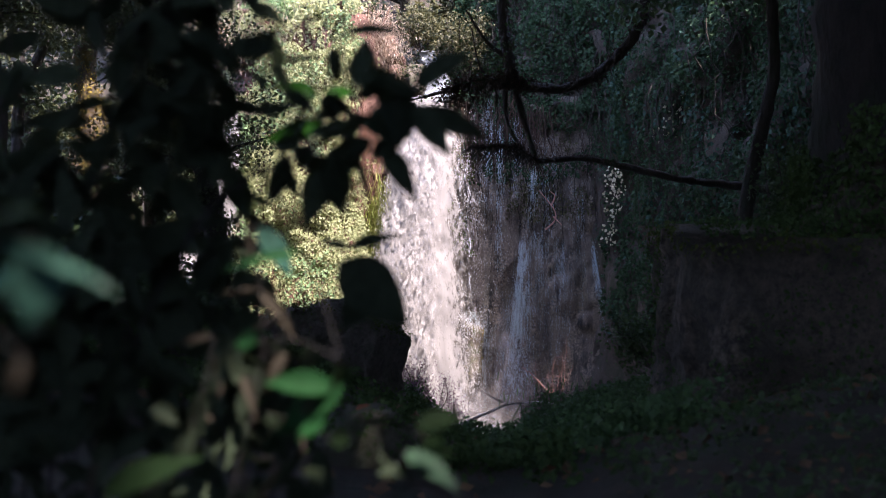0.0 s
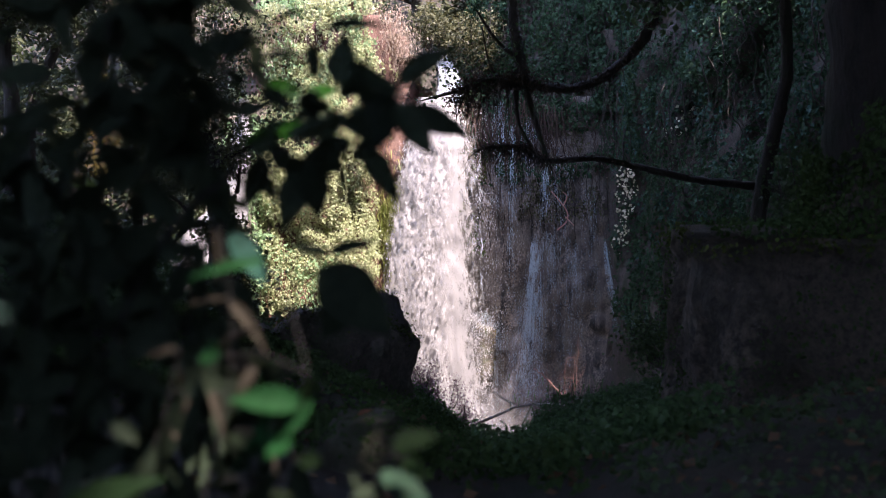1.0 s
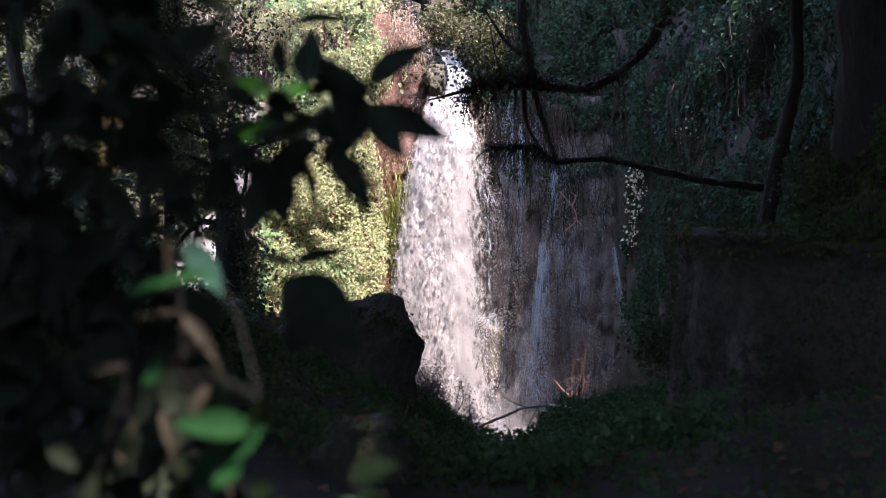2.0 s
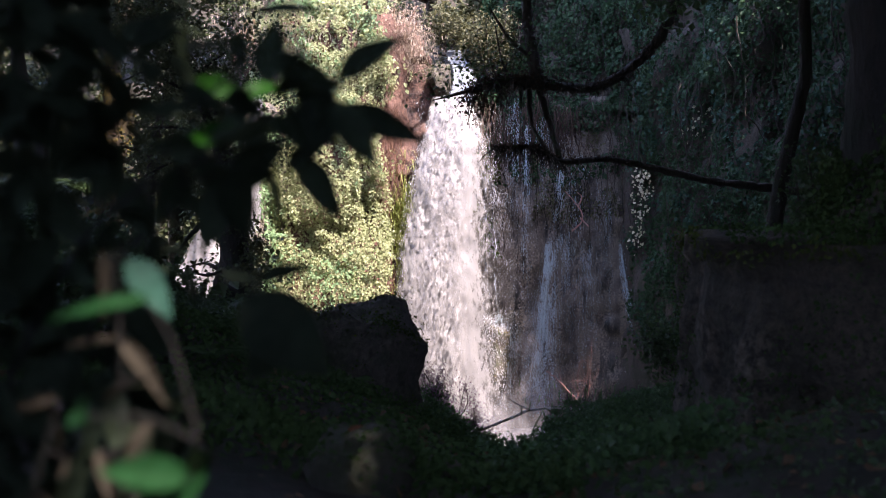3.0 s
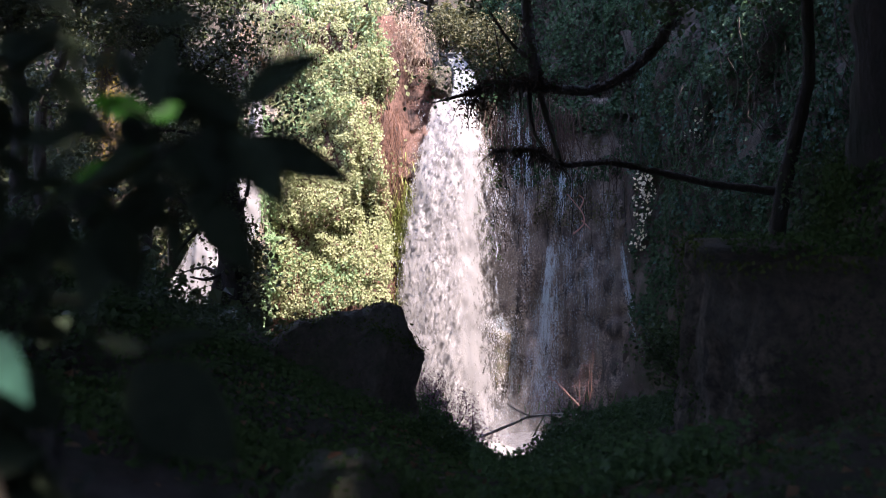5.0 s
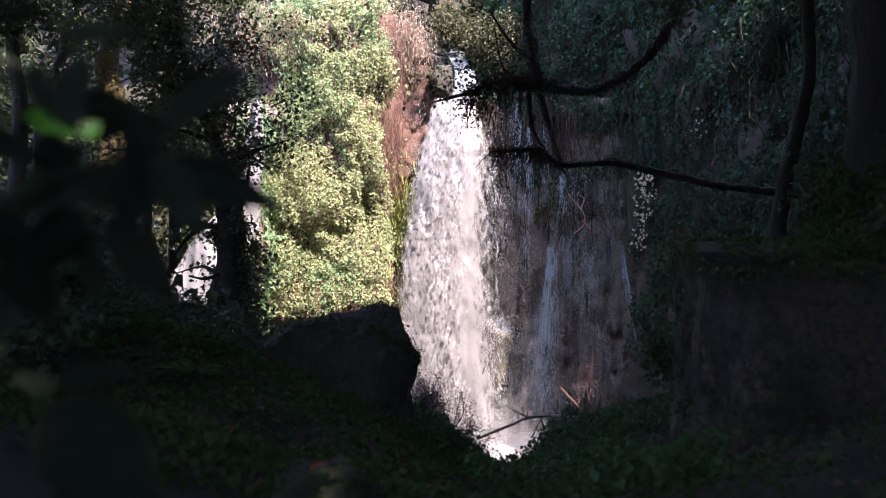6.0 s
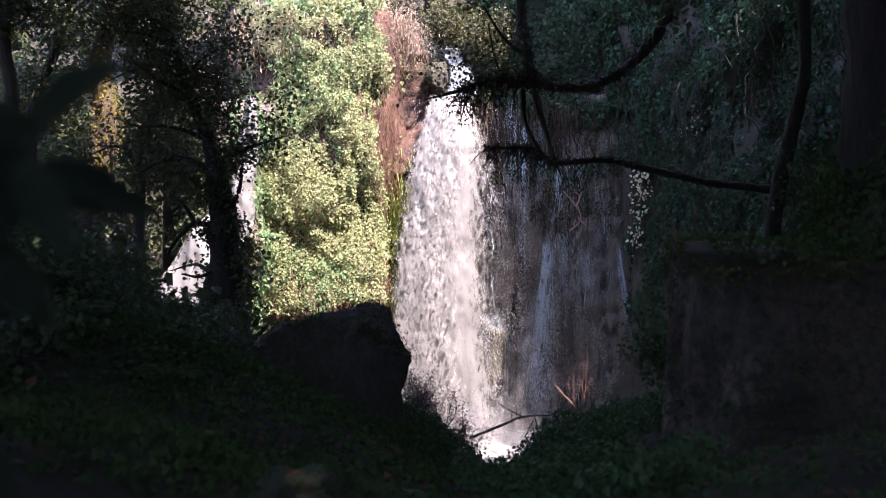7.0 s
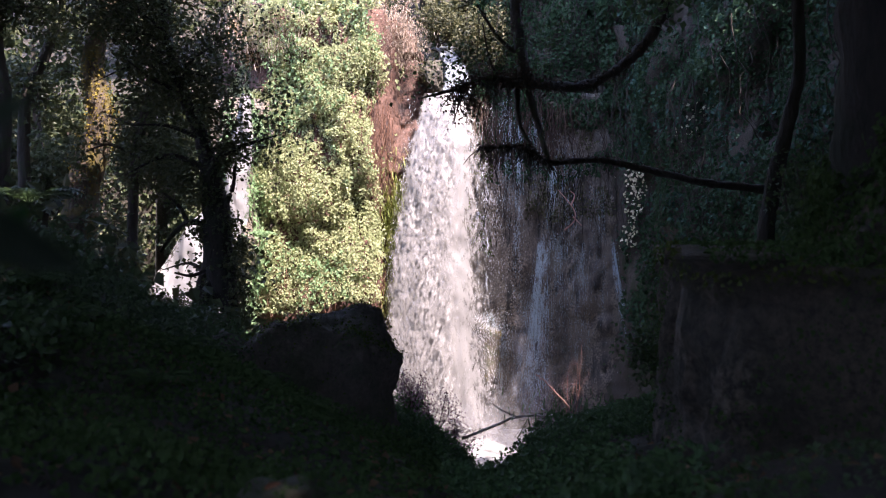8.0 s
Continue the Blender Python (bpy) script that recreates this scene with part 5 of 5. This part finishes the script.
# dead wood
drift = tagged(new("fallen_branch"), "bleached forked branch fallen across the stream", "branch")
for pts, r0, r1 in [([(0.35, 17, -1.25), (0.92, 17, -1.01), (1.24, 17, -0.88), (1.85, 17, -0.84), (2.6, 17, -0.95)], 0.026, 0.016), ([(1.24, 17, -0.88), (1.0, 17, -0.78), (0.82, 17, -0.66)], 0.018, 0.008)]:
    line = smooth_line(pts, 8)
    v, f = tube_arrays(line, taper(len(line), r0, r1), 7, 0.3, 5)
    mesh_object("limb", v, f, WOOD_PALE, True, drift)
ROOT_BARE = bark_material("bare_root_wood", (0.10, 0.075, 0.055), (0.27, 0.21, 0.16), (0.16, 0.13, 0.09), 0.55, 14)
bare_root = tagged(new("bare_root"), "pale bare root crossing the damp soil", "root")
for pts, r0, r1 in [([(0.90, 4.90, 0.83), (1.09, 5.00, 0.82), (1.27, 5.05, 0.85), (1.46, 5.10, 0.89)], 0.018, 0.026), ([(1.09, 5.00, 0.82), (1.21, 5.15, 0.85)], 0.016, 0.006)]:
    line = smooth_line(pts, 8)
    line[:, 2] = np.maximum(line[:, 2], ground_height(line[:, 0], line[:, 1]) + 0.01)
    v, f = tube_arrays(line, taper(len(line), r0, r1), 8, 0.35, 6)
    mesh_object("limb", v, f, ROOT_BARE, True, bare_root)
deadbush = tagged(new("dead_bush"), "leafless red-brown twigs sticking out of the mound", "bush")
rng_t = np.random.default_rng(31)
for pts, r in [([(2.9, -2.0), (2.6, -1.55), (2.2, -1.15), (1.92, -0.92)], 0.026), ([(2.75, -2.3), (2.81, -1.6), (2.85, -0.57)], 0.009), ([(2.6, -2.2), (2.62, -1.2), (2.66, -0.7), (2.82, -0.66)], 0.008),
               ([(2.78, -2.2), (2.87, -1.2), (2.95, -0.15)], 0.009), ([(2.8, -2.2), (2.98, -1.45), (2.93, -1.2)], 0.007), ([(2.82, -1.15), (2.6, -1.12), (2.42, -1.18)], 0.006), ([(2.3, -1.36), (2.2, -1.0), (2.22, -0.8)], 0.006),
               ([(2.85, -1.3), (3.05, -1.0), (3.1, -0.75)], 0.006), ([(2.7, -1.6), (2.78, -1.1), (2.7, -0.75)], 0.006), ([(2.9, -1.7), (3.15, -1.35), (3.2, -1.15)], 0.006), ([(2.65, -1.5), (2.5, -1.2), (2.52, -0.95)], 0.006)]:
    knots = np.array([(x, 22.5, z) for x, z in pts])
    t = np.linspace(0, len(knots) - 1, 16)
    line = np.stack([np.interp(t, np.arange(len(knots)), knots[:, k]) for k in range(3)], -1) + rng_t.normal(size=(16, 3)) * 0.012
    v, f = tube_arrays(line, taper(len(line), r, 0.45 * r), 5)
    mesh_object("twig", v, f, TWIG_RED, True, deadbush)
# Red twig colour with brightness put in, as no sun reaches this twig.
TWIG_PINK = bark_material("brightened_red_twig", (0.32, 0.14, 0.11), (0.5, 0.27, 0.22), (0.42, 0.25, 0.2), 0.6, 20)
snag = tagged(new("dead_twig"), "reddish dead twig stuck on the wet cliff", "twig")
for pts in [[(3.55, 33.25, 2.45), (3.85, 33.15, 2.75), (3.85, 33.15, 3.1), (3.55, 33.1, 3.5), (3.3, 33.1, 3.78)], [(3.75, 33.15, 3.3), (3.85, 33.1, 3.6), (3.7, 33.1, 3.75)], [(3.8, 33.15, 2.9), (4.1, 33.15, 2.6)]]:
    line = smooth_line(pts, 6)
    v, f = tube_arrays(line, taper(len(line), 0.03, 0.014), 5)
    mesh_object("twig", v, f, TWIG_PINK, True, snag)


# ---- the near shrub ----
def leaf_mesh(name, mat, width, curl, cup):
    """A pointed leaf, one metre long, along +x with its face to +z."""
    nx, ny = 11, 5
    t = np.linspace(0, 1, nx)
    w = width * 0.5 * np.sin(np.pi * t**0.8) ** 0.9 * (1 - 0.25 * t)
    w[0], w[-1] = 0.006, 0.002
    u = np.linspace(-1, 1, ny)
    x = np.broadcast_to(t[:, None], (nx, ny))
    y = w[:, None] * u[None]
    z = -curl * t[:, None] ** 2 + cup * np.abs(u)[None] * w[:, None] + 0.012 * np.sin(18 * t)[:, None] * np.abs(u)[None]
    ob = mesh_object(name, np.stack([x, y, z], -1).reshape(-1, 3), grid_faces(nx, ny), mat)
    me = ob.data
    bpy.data.objects.remove(ob)
    return me


GREEN_LEAVES = [leaf_mesh("leaf", LEAF_NEAR, w, c, p) for w, c, p in ((0.5, 0.12, 0.3), (0.42, 0.25, 0.2), (0.58, 0.05, 0.4))]
LIME_LEAVES = [leaf_mesh("lime_leaf", LEAF_LIME, w, c, p) for w, c, p in ((0.5, 0.12, 0.3), (0.42, 0.25, 0.2))]
DARK_LEAVES = [leaf_mesh("dark_leaf", LEAF_DARK, w, c, p) for w, c, p in ((0.5, 0.12, 0.3), (0.42, 0.25, 0.2), (0.58, 0.05, 0.4))]
DEAD_LEAVES = [leaf_mesh("dead_leaf", LEAF_DEAD, w, c, p) for w, c, p in ((0.3, 0.35, 0.8), (0.24, -0.2, 1.0))]
DIM_LEAVES = [leaf_mesh("dim_leaf", LEAF_DIM, w, c, p) for w, c, p in ((0.5, 0.12, 0.3), (0.42, 0.25, 0.2))]
TEAL_LEAVES = [leaf_mesh("teal_leaf", LEAF_TEAL, w, c, p) for w, c, p in ((0.5, 0.2, 0.25), (0.5, 0.1, 0.35))]
PALE_LEAVES = [leaf_mesh("pale_leaf", LEAF_PALE, 0.5, 0.12, 0.2)]
RUST_LEAVES = [leaf_mesh("rust_leaf", LEAF_RUST, 0.5, 0.2, 0.5)]


def put_leaf(parent, meshes, base, tip, rng, face=(0.2, -0.7, 0.7), loose=0.45, grow=1.0):
    base, tip = np.array(base, float), np.array(tip, float)
    d = (tip - base) * grow
    l = np.linalg.norm(d)
    x = d / l
    n = unit(np.array(face) + rng.normal(size=3) * loose)
    y = unit(np.cross(n, x))
    n = np.cross(x, y)
    ob = new("leaf", meshes[rng.integers(0, len(meshes))])
    m = Matrix(((x[0], y[0], n[0], base[0]), (x[1], y[1], n[1], base[1]), (x[2], y[2], n[2], base[2]), (0, 0, 0, 1)))
    ob.parent = parent
    ob.matrix_basis = m @ Matrix.Diagonal((l, l, l, 1))
    return ob


def stem(parent, pts, r0, r1, mat=None):
    line = smooth_line(pts, 8)
    v, f = tube_arrays(line, taper(len(line), r0, r1), 6)
    mesh_object("stem", v, f, mat or BARK_BLACK, True, parent)
    return line


def leafy(parent, line, count, length, meshes, rng, wide=0.03, down=0.4):
    for k in range(count):
        i = int(rng.integers(len(line) // 5, len(line)))
        b = line[i] + rng.normal(size=3) * wide
        d = unit(rng.normal(size=3) + np.array([0, 0, -down]))
        if not off_beams(np.array([b + 0.5 * d * length]), np.array([0.04]))[0]:
            continue
        put_leaf(parent, meshes, b, b + d * length * rng.uniform(0.7, 1.15), rng, loose=0.8)


rn = np.random.default_rng(77)

def put_leaves(parent, meshes, rows, y, rng, stems, face=(0.1, -0.85, 0.5), loose=0.25, sway=0.015):
    """Leaves in a loose layer at depth y: rows of base x and z, tip x and z, and width. Each hangs by a stalk from the nearest stem."""
    along = np.vstack(stems)
    for bx, bz, tx, tz, w in rows:
        base, tip = np.array([bx, y + rng.normal() * sway, bz]), np.array([tx, y + rng.normal() * sway, tz])
        ob = put_leaf(parent, meshes, base, tip, rng, face, loose)
        length = np.linalg.norm(tip - base)
        ob.matrix_basis = ob.matrix_basis @ Matrix.Diagonal((1, w / (0.43 * length), 1, 1))
        near = along[np.argmin(np.linalg.norm(along - base, axis=1))]
        sag = 0.5 * (near + base) + np.array([0, 0, 0.12 * np.linalg.norm(near - base)])
        v, f = tube_arrays(smooth_line([near, sag, base + 0.04 * (tip - base)], 5), taper(11, 0.0011, 0.0008), 5)
        mesh_object("stalk", v, f, BARK_BLACK, True, parent)


upper = tagged(new("sapling"), "dark broad-leaved sapling branch hanging close by", "sapling")
u1 = stem(upper, [(-0.42, 2.12, 0.9), (-0.36, 2.08, 1.5), (-0.195, 2.000, 1.847), (-0.009, 1.950, 1.959), (0.059, 1.950, 2.004), (0.112, 1.950, 2.019)], 0.004, 0.0012)
u2 = stem(upper, [(-0.135, 1.980, 1.893), (-0.040, 1.960, 2.005), (0.006, 1.950, 2.063), (0.015, 1.950, 2.107)], 0.002, 0.001)
u3 = stem(upper, [(-0.105, 1.980, 1.916), (-0.001, 1.950, 1.933), (0.063, 1.950, 1.953)], 0.002, 0.001)
u4 = stem(upper, [(-0.105, 1.980, 1.916), (-0.038, 1.950, 1.846), (0.024, 1.950, 1.812)], 0.0016, 0.0008)
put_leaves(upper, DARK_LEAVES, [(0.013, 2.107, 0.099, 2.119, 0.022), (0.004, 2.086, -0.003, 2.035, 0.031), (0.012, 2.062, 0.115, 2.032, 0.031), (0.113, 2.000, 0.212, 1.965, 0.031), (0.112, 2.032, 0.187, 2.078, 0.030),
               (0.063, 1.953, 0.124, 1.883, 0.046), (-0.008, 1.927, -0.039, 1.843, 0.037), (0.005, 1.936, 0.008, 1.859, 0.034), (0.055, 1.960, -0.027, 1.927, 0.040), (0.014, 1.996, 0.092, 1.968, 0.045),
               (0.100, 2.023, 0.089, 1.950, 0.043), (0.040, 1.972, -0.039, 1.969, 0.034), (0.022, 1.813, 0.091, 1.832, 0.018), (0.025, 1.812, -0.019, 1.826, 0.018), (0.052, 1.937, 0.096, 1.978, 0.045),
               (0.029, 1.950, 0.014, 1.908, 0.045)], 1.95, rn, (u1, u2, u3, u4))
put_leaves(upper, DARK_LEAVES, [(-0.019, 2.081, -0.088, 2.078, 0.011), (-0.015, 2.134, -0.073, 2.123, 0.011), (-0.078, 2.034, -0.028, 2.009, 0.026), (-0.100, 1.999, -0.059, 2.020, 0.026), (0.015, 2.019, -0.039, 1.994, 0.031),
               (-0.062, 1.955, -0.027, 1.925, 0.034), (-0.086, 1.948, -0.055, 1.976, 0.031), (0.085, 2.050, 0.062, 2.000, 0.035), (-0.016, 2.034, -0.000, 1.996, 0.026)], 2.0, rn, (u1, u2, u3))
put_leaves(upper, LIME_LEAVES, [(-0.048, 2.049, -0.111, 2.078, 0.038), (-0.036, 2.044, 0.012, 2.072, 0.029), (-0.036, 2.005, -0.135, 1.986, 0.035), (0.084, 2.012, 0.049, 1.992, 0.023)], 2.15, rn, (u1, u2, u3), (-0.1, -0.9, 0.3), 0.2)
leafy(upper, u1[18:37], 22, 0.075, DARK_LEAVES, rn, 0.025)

curtain = tagged(new("leaf_curtain"), "dense dark leafy stems hanging close by", "shrub")
for k in range(9):
    x = -0.335 + 0.024 * k
    ln = stem(curtain, [(x - 0.05, 2.06, 2.6), (x - 0.02, 2.05, 2.25), (x, 2.04, 1.95 + 0.02 * (k % 3))], 0.003, 0.001)
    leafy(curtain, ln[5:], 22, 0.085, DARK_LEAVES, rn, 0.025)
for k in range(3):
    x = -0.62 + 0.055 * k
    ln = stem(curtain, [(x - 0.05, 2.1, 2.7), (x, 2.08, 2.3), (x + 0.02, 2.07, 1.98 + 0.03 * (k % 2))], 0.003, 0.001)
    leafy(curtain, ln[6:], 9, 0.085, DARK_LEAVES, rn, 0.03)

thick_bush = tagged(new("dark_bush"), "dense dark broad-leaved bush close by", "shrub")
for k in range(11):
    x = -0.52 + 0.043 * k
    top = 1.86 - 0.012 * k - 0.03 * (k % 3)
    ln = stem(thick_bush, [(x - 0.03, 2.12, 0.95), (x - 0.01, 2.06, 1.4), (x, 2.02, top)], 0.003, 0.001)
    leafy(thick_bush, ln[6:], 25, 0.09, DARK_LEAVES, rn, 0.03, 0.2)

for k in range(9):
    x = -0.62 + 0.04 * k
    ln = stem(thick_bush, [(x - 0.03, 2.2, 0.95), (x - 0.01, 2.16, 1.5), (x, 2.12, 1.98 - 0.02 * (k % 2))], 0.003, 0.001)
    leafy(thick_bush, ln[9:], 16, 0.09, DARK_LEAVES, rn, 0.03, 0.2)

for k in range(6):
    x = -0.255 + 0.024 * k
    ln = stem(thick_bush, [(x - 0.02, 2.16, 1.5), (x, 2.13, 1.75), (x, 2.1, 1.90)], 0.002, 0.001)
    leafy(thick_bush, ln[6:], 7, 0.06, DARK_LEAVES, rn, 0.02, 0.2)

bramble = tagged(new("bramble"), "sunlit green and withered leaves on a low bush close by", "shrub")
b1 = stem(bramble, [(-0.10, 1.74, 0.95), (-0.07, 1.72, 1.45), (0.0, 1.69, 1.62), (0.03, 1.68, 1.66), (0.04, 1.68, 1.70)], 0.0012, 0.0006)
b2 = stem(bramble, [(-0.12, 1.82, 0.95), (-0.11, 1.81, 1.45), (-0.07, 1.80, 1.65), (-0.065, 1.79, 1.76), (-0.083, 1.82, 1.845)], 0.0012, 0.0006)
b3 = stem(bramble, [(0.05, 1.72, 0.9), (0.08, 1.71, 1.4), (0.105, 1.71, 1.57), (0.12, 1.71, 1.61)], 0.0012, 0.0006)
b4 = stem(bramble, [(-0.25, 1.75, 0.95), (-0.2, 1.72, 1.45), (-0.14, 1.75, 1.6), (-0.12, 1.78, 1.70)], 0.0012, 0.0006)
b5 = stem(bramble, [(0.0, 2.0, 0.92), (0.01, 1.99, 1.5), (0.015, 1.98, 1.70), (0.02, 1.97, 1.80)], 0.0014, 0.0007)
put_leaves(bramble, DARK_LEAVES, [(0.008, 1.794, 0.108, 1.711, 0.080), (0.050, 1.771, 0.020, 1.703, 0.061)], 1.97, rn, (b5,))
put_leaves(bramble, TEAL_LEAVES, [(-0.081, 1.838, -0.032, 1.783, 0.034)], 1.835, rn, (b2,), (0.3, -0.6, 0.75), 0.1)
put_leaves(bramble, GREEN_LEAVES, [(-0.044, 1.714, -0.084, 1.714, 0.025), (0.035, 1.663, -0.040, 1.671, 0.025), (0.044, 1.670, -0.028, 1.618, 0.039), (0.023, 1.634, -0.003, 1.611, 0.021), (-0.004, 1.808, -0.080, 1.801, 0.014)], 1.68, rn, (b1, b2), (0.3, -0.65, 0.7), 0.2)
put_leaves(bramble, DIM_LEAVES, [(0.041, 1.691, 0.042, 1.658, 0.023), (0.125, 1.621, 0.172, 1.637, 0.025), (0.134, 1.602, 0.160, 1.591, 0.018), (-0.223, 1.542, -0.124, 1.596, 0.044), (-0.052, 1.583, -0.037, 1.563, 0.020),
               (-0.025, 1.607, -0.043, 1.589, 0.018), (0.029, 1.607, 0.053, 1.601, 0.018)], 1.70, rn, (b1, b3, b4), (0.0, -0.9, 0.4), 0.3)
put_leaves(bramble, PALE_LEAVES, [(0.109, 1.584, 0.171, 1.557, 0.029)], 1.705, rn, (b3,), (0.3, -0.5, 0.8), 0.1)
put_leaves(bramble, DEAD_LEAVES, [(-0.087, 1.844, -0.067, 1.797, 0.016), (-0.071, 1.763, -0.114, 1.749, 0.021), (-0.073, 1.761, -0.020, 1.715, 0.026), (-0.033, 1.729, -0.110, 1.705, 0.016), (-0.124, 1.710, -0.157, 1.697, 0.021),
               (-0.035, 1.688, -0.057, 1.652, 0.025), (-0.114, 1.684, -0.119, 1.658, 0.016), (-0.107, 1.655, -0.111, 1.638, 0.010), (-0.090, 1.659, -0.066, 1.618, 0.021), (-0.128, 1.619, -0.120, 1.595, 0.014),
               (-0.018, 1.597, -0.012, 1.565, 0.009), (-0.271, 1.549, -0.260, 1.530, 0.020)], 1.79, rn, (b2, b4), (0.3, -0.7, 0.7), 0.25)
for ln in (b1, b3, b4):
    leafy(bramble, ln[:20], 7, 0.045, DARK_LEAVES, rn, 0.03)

twig_near = tagged(new("leafy_twig"), "bluish green leaves on a thin twig close by", "twig")
n1 = stem(twig_near, [(-0.2, 1.18, 0.98), (-0.16, 1.18, 1.6), (-0.11, 1.17, 1.79), (-0.085, 1.17, 1.82)], 0.003, 0.001)
put_leaves(twig_near, TEAL_LEAVES, [(-0.095, 1.812, -0.022, 1.802, 0.013), (-0.064, 1.816, -0.068, 1.772, 0.029), (-0.104, 1.789, -0.073, 1.804, 0.027)], 1.17, rn, (n1,), (0.3, -0.5, 0.85), 0.12, 0.006)
put_leaves(twig_near, PALE_LEAVES, [(-0.098, 1.826, -0.061, 1.838, 0.019)], 1.17, rn, (n1,), (0.3, -0.4, 0.9), 0.1, 0.006)
put_leaves(twig_near, DEAD_LEAVES, [(-0.075, 1.754, -0.080, 1.734, 0.013), (-0.064, 1.773, -0.076, 1.768, 0.007)], 1.17, rn, (n1,), (0.3, -0.7, 0.7), 0.15, 0.006)

fallen = tagged(new("fallen_leaf"), "rust-orange fallen leaf on the mossy bank", "leaf")
put_leaf(fallen, RUST_LEAVES, (-0.196, 4.385, 1.175), (-0.142, 4.395, 1.203), rn, (0.25, -0.6, 0.75), 0.1)


# ---- leaf roof and bank out of view, added to shade the path ----
def canopy():
    rng = np.random.default_rng(5)
    n = 102000
    x, y = rng.uniform(-15, 16, n), rng.uniform(-10.5, 24.0, n)
    z = 9.8 + rng.uniform(0, 3.0, n) + 0.08 * np.clip(y, 0, None)
    p = np.stack([x, y, z], -1)
    s = rng.uniform(0.35, 0.95, n)
    ok = off_beams(p, s) & (y < np.interp(x, [-6, 0], [19.5, 21.5]))
    p, s = p[ok], s[ok]
    fills, sizes = [p], [s]
    for place, radius in BEAMS:
        if radius < 0.3:                            # small leaves edge the small openings
            m = 5000
            k = (10.2 - place[2]) / SUN_DIR.z
            r, a = 1.3 * np.sqrt(rng.uniform(0, 1, m)), rng.uniform(0, 2 * math.pi, m)
            q = np.array(place) + np.array(SUN_DIR) * k + np.stack([r * np.cos(a), r * np.sin(a), rng.uniform(-0.5, 0.5, m)], -1)
            t = rng.uniform(0.08, 0.18, m)
            ok = off_beams(q, t)
            fills.append(q[ok])
            sizes.append(t[ok])
    p, s = np.vstack(fills), np.concatenate(sizes)
    ob = leaf_cloud("shading_canopy", p, np.tile([0, 0, 1.0], (len(p), 1)), s, LEAF_CANOPY, 6, hang=0.2)
    tagged(ob, "unseen dense leaf canopy added to shade the path", "canopy", kind="stuff")


canopy()
# Unseen bank added behind; its height sets how much sky light enters.
back = Wall([(14, -6), (12, -13), (0, -15), (-12, -13), (-17, -6), (-18, 6)], -1, 10.0, 0.2, 0.8, 88)
back.build("bank_behind", SOIL, "unseen plain bank added behind to hold back sky light", 0.6)
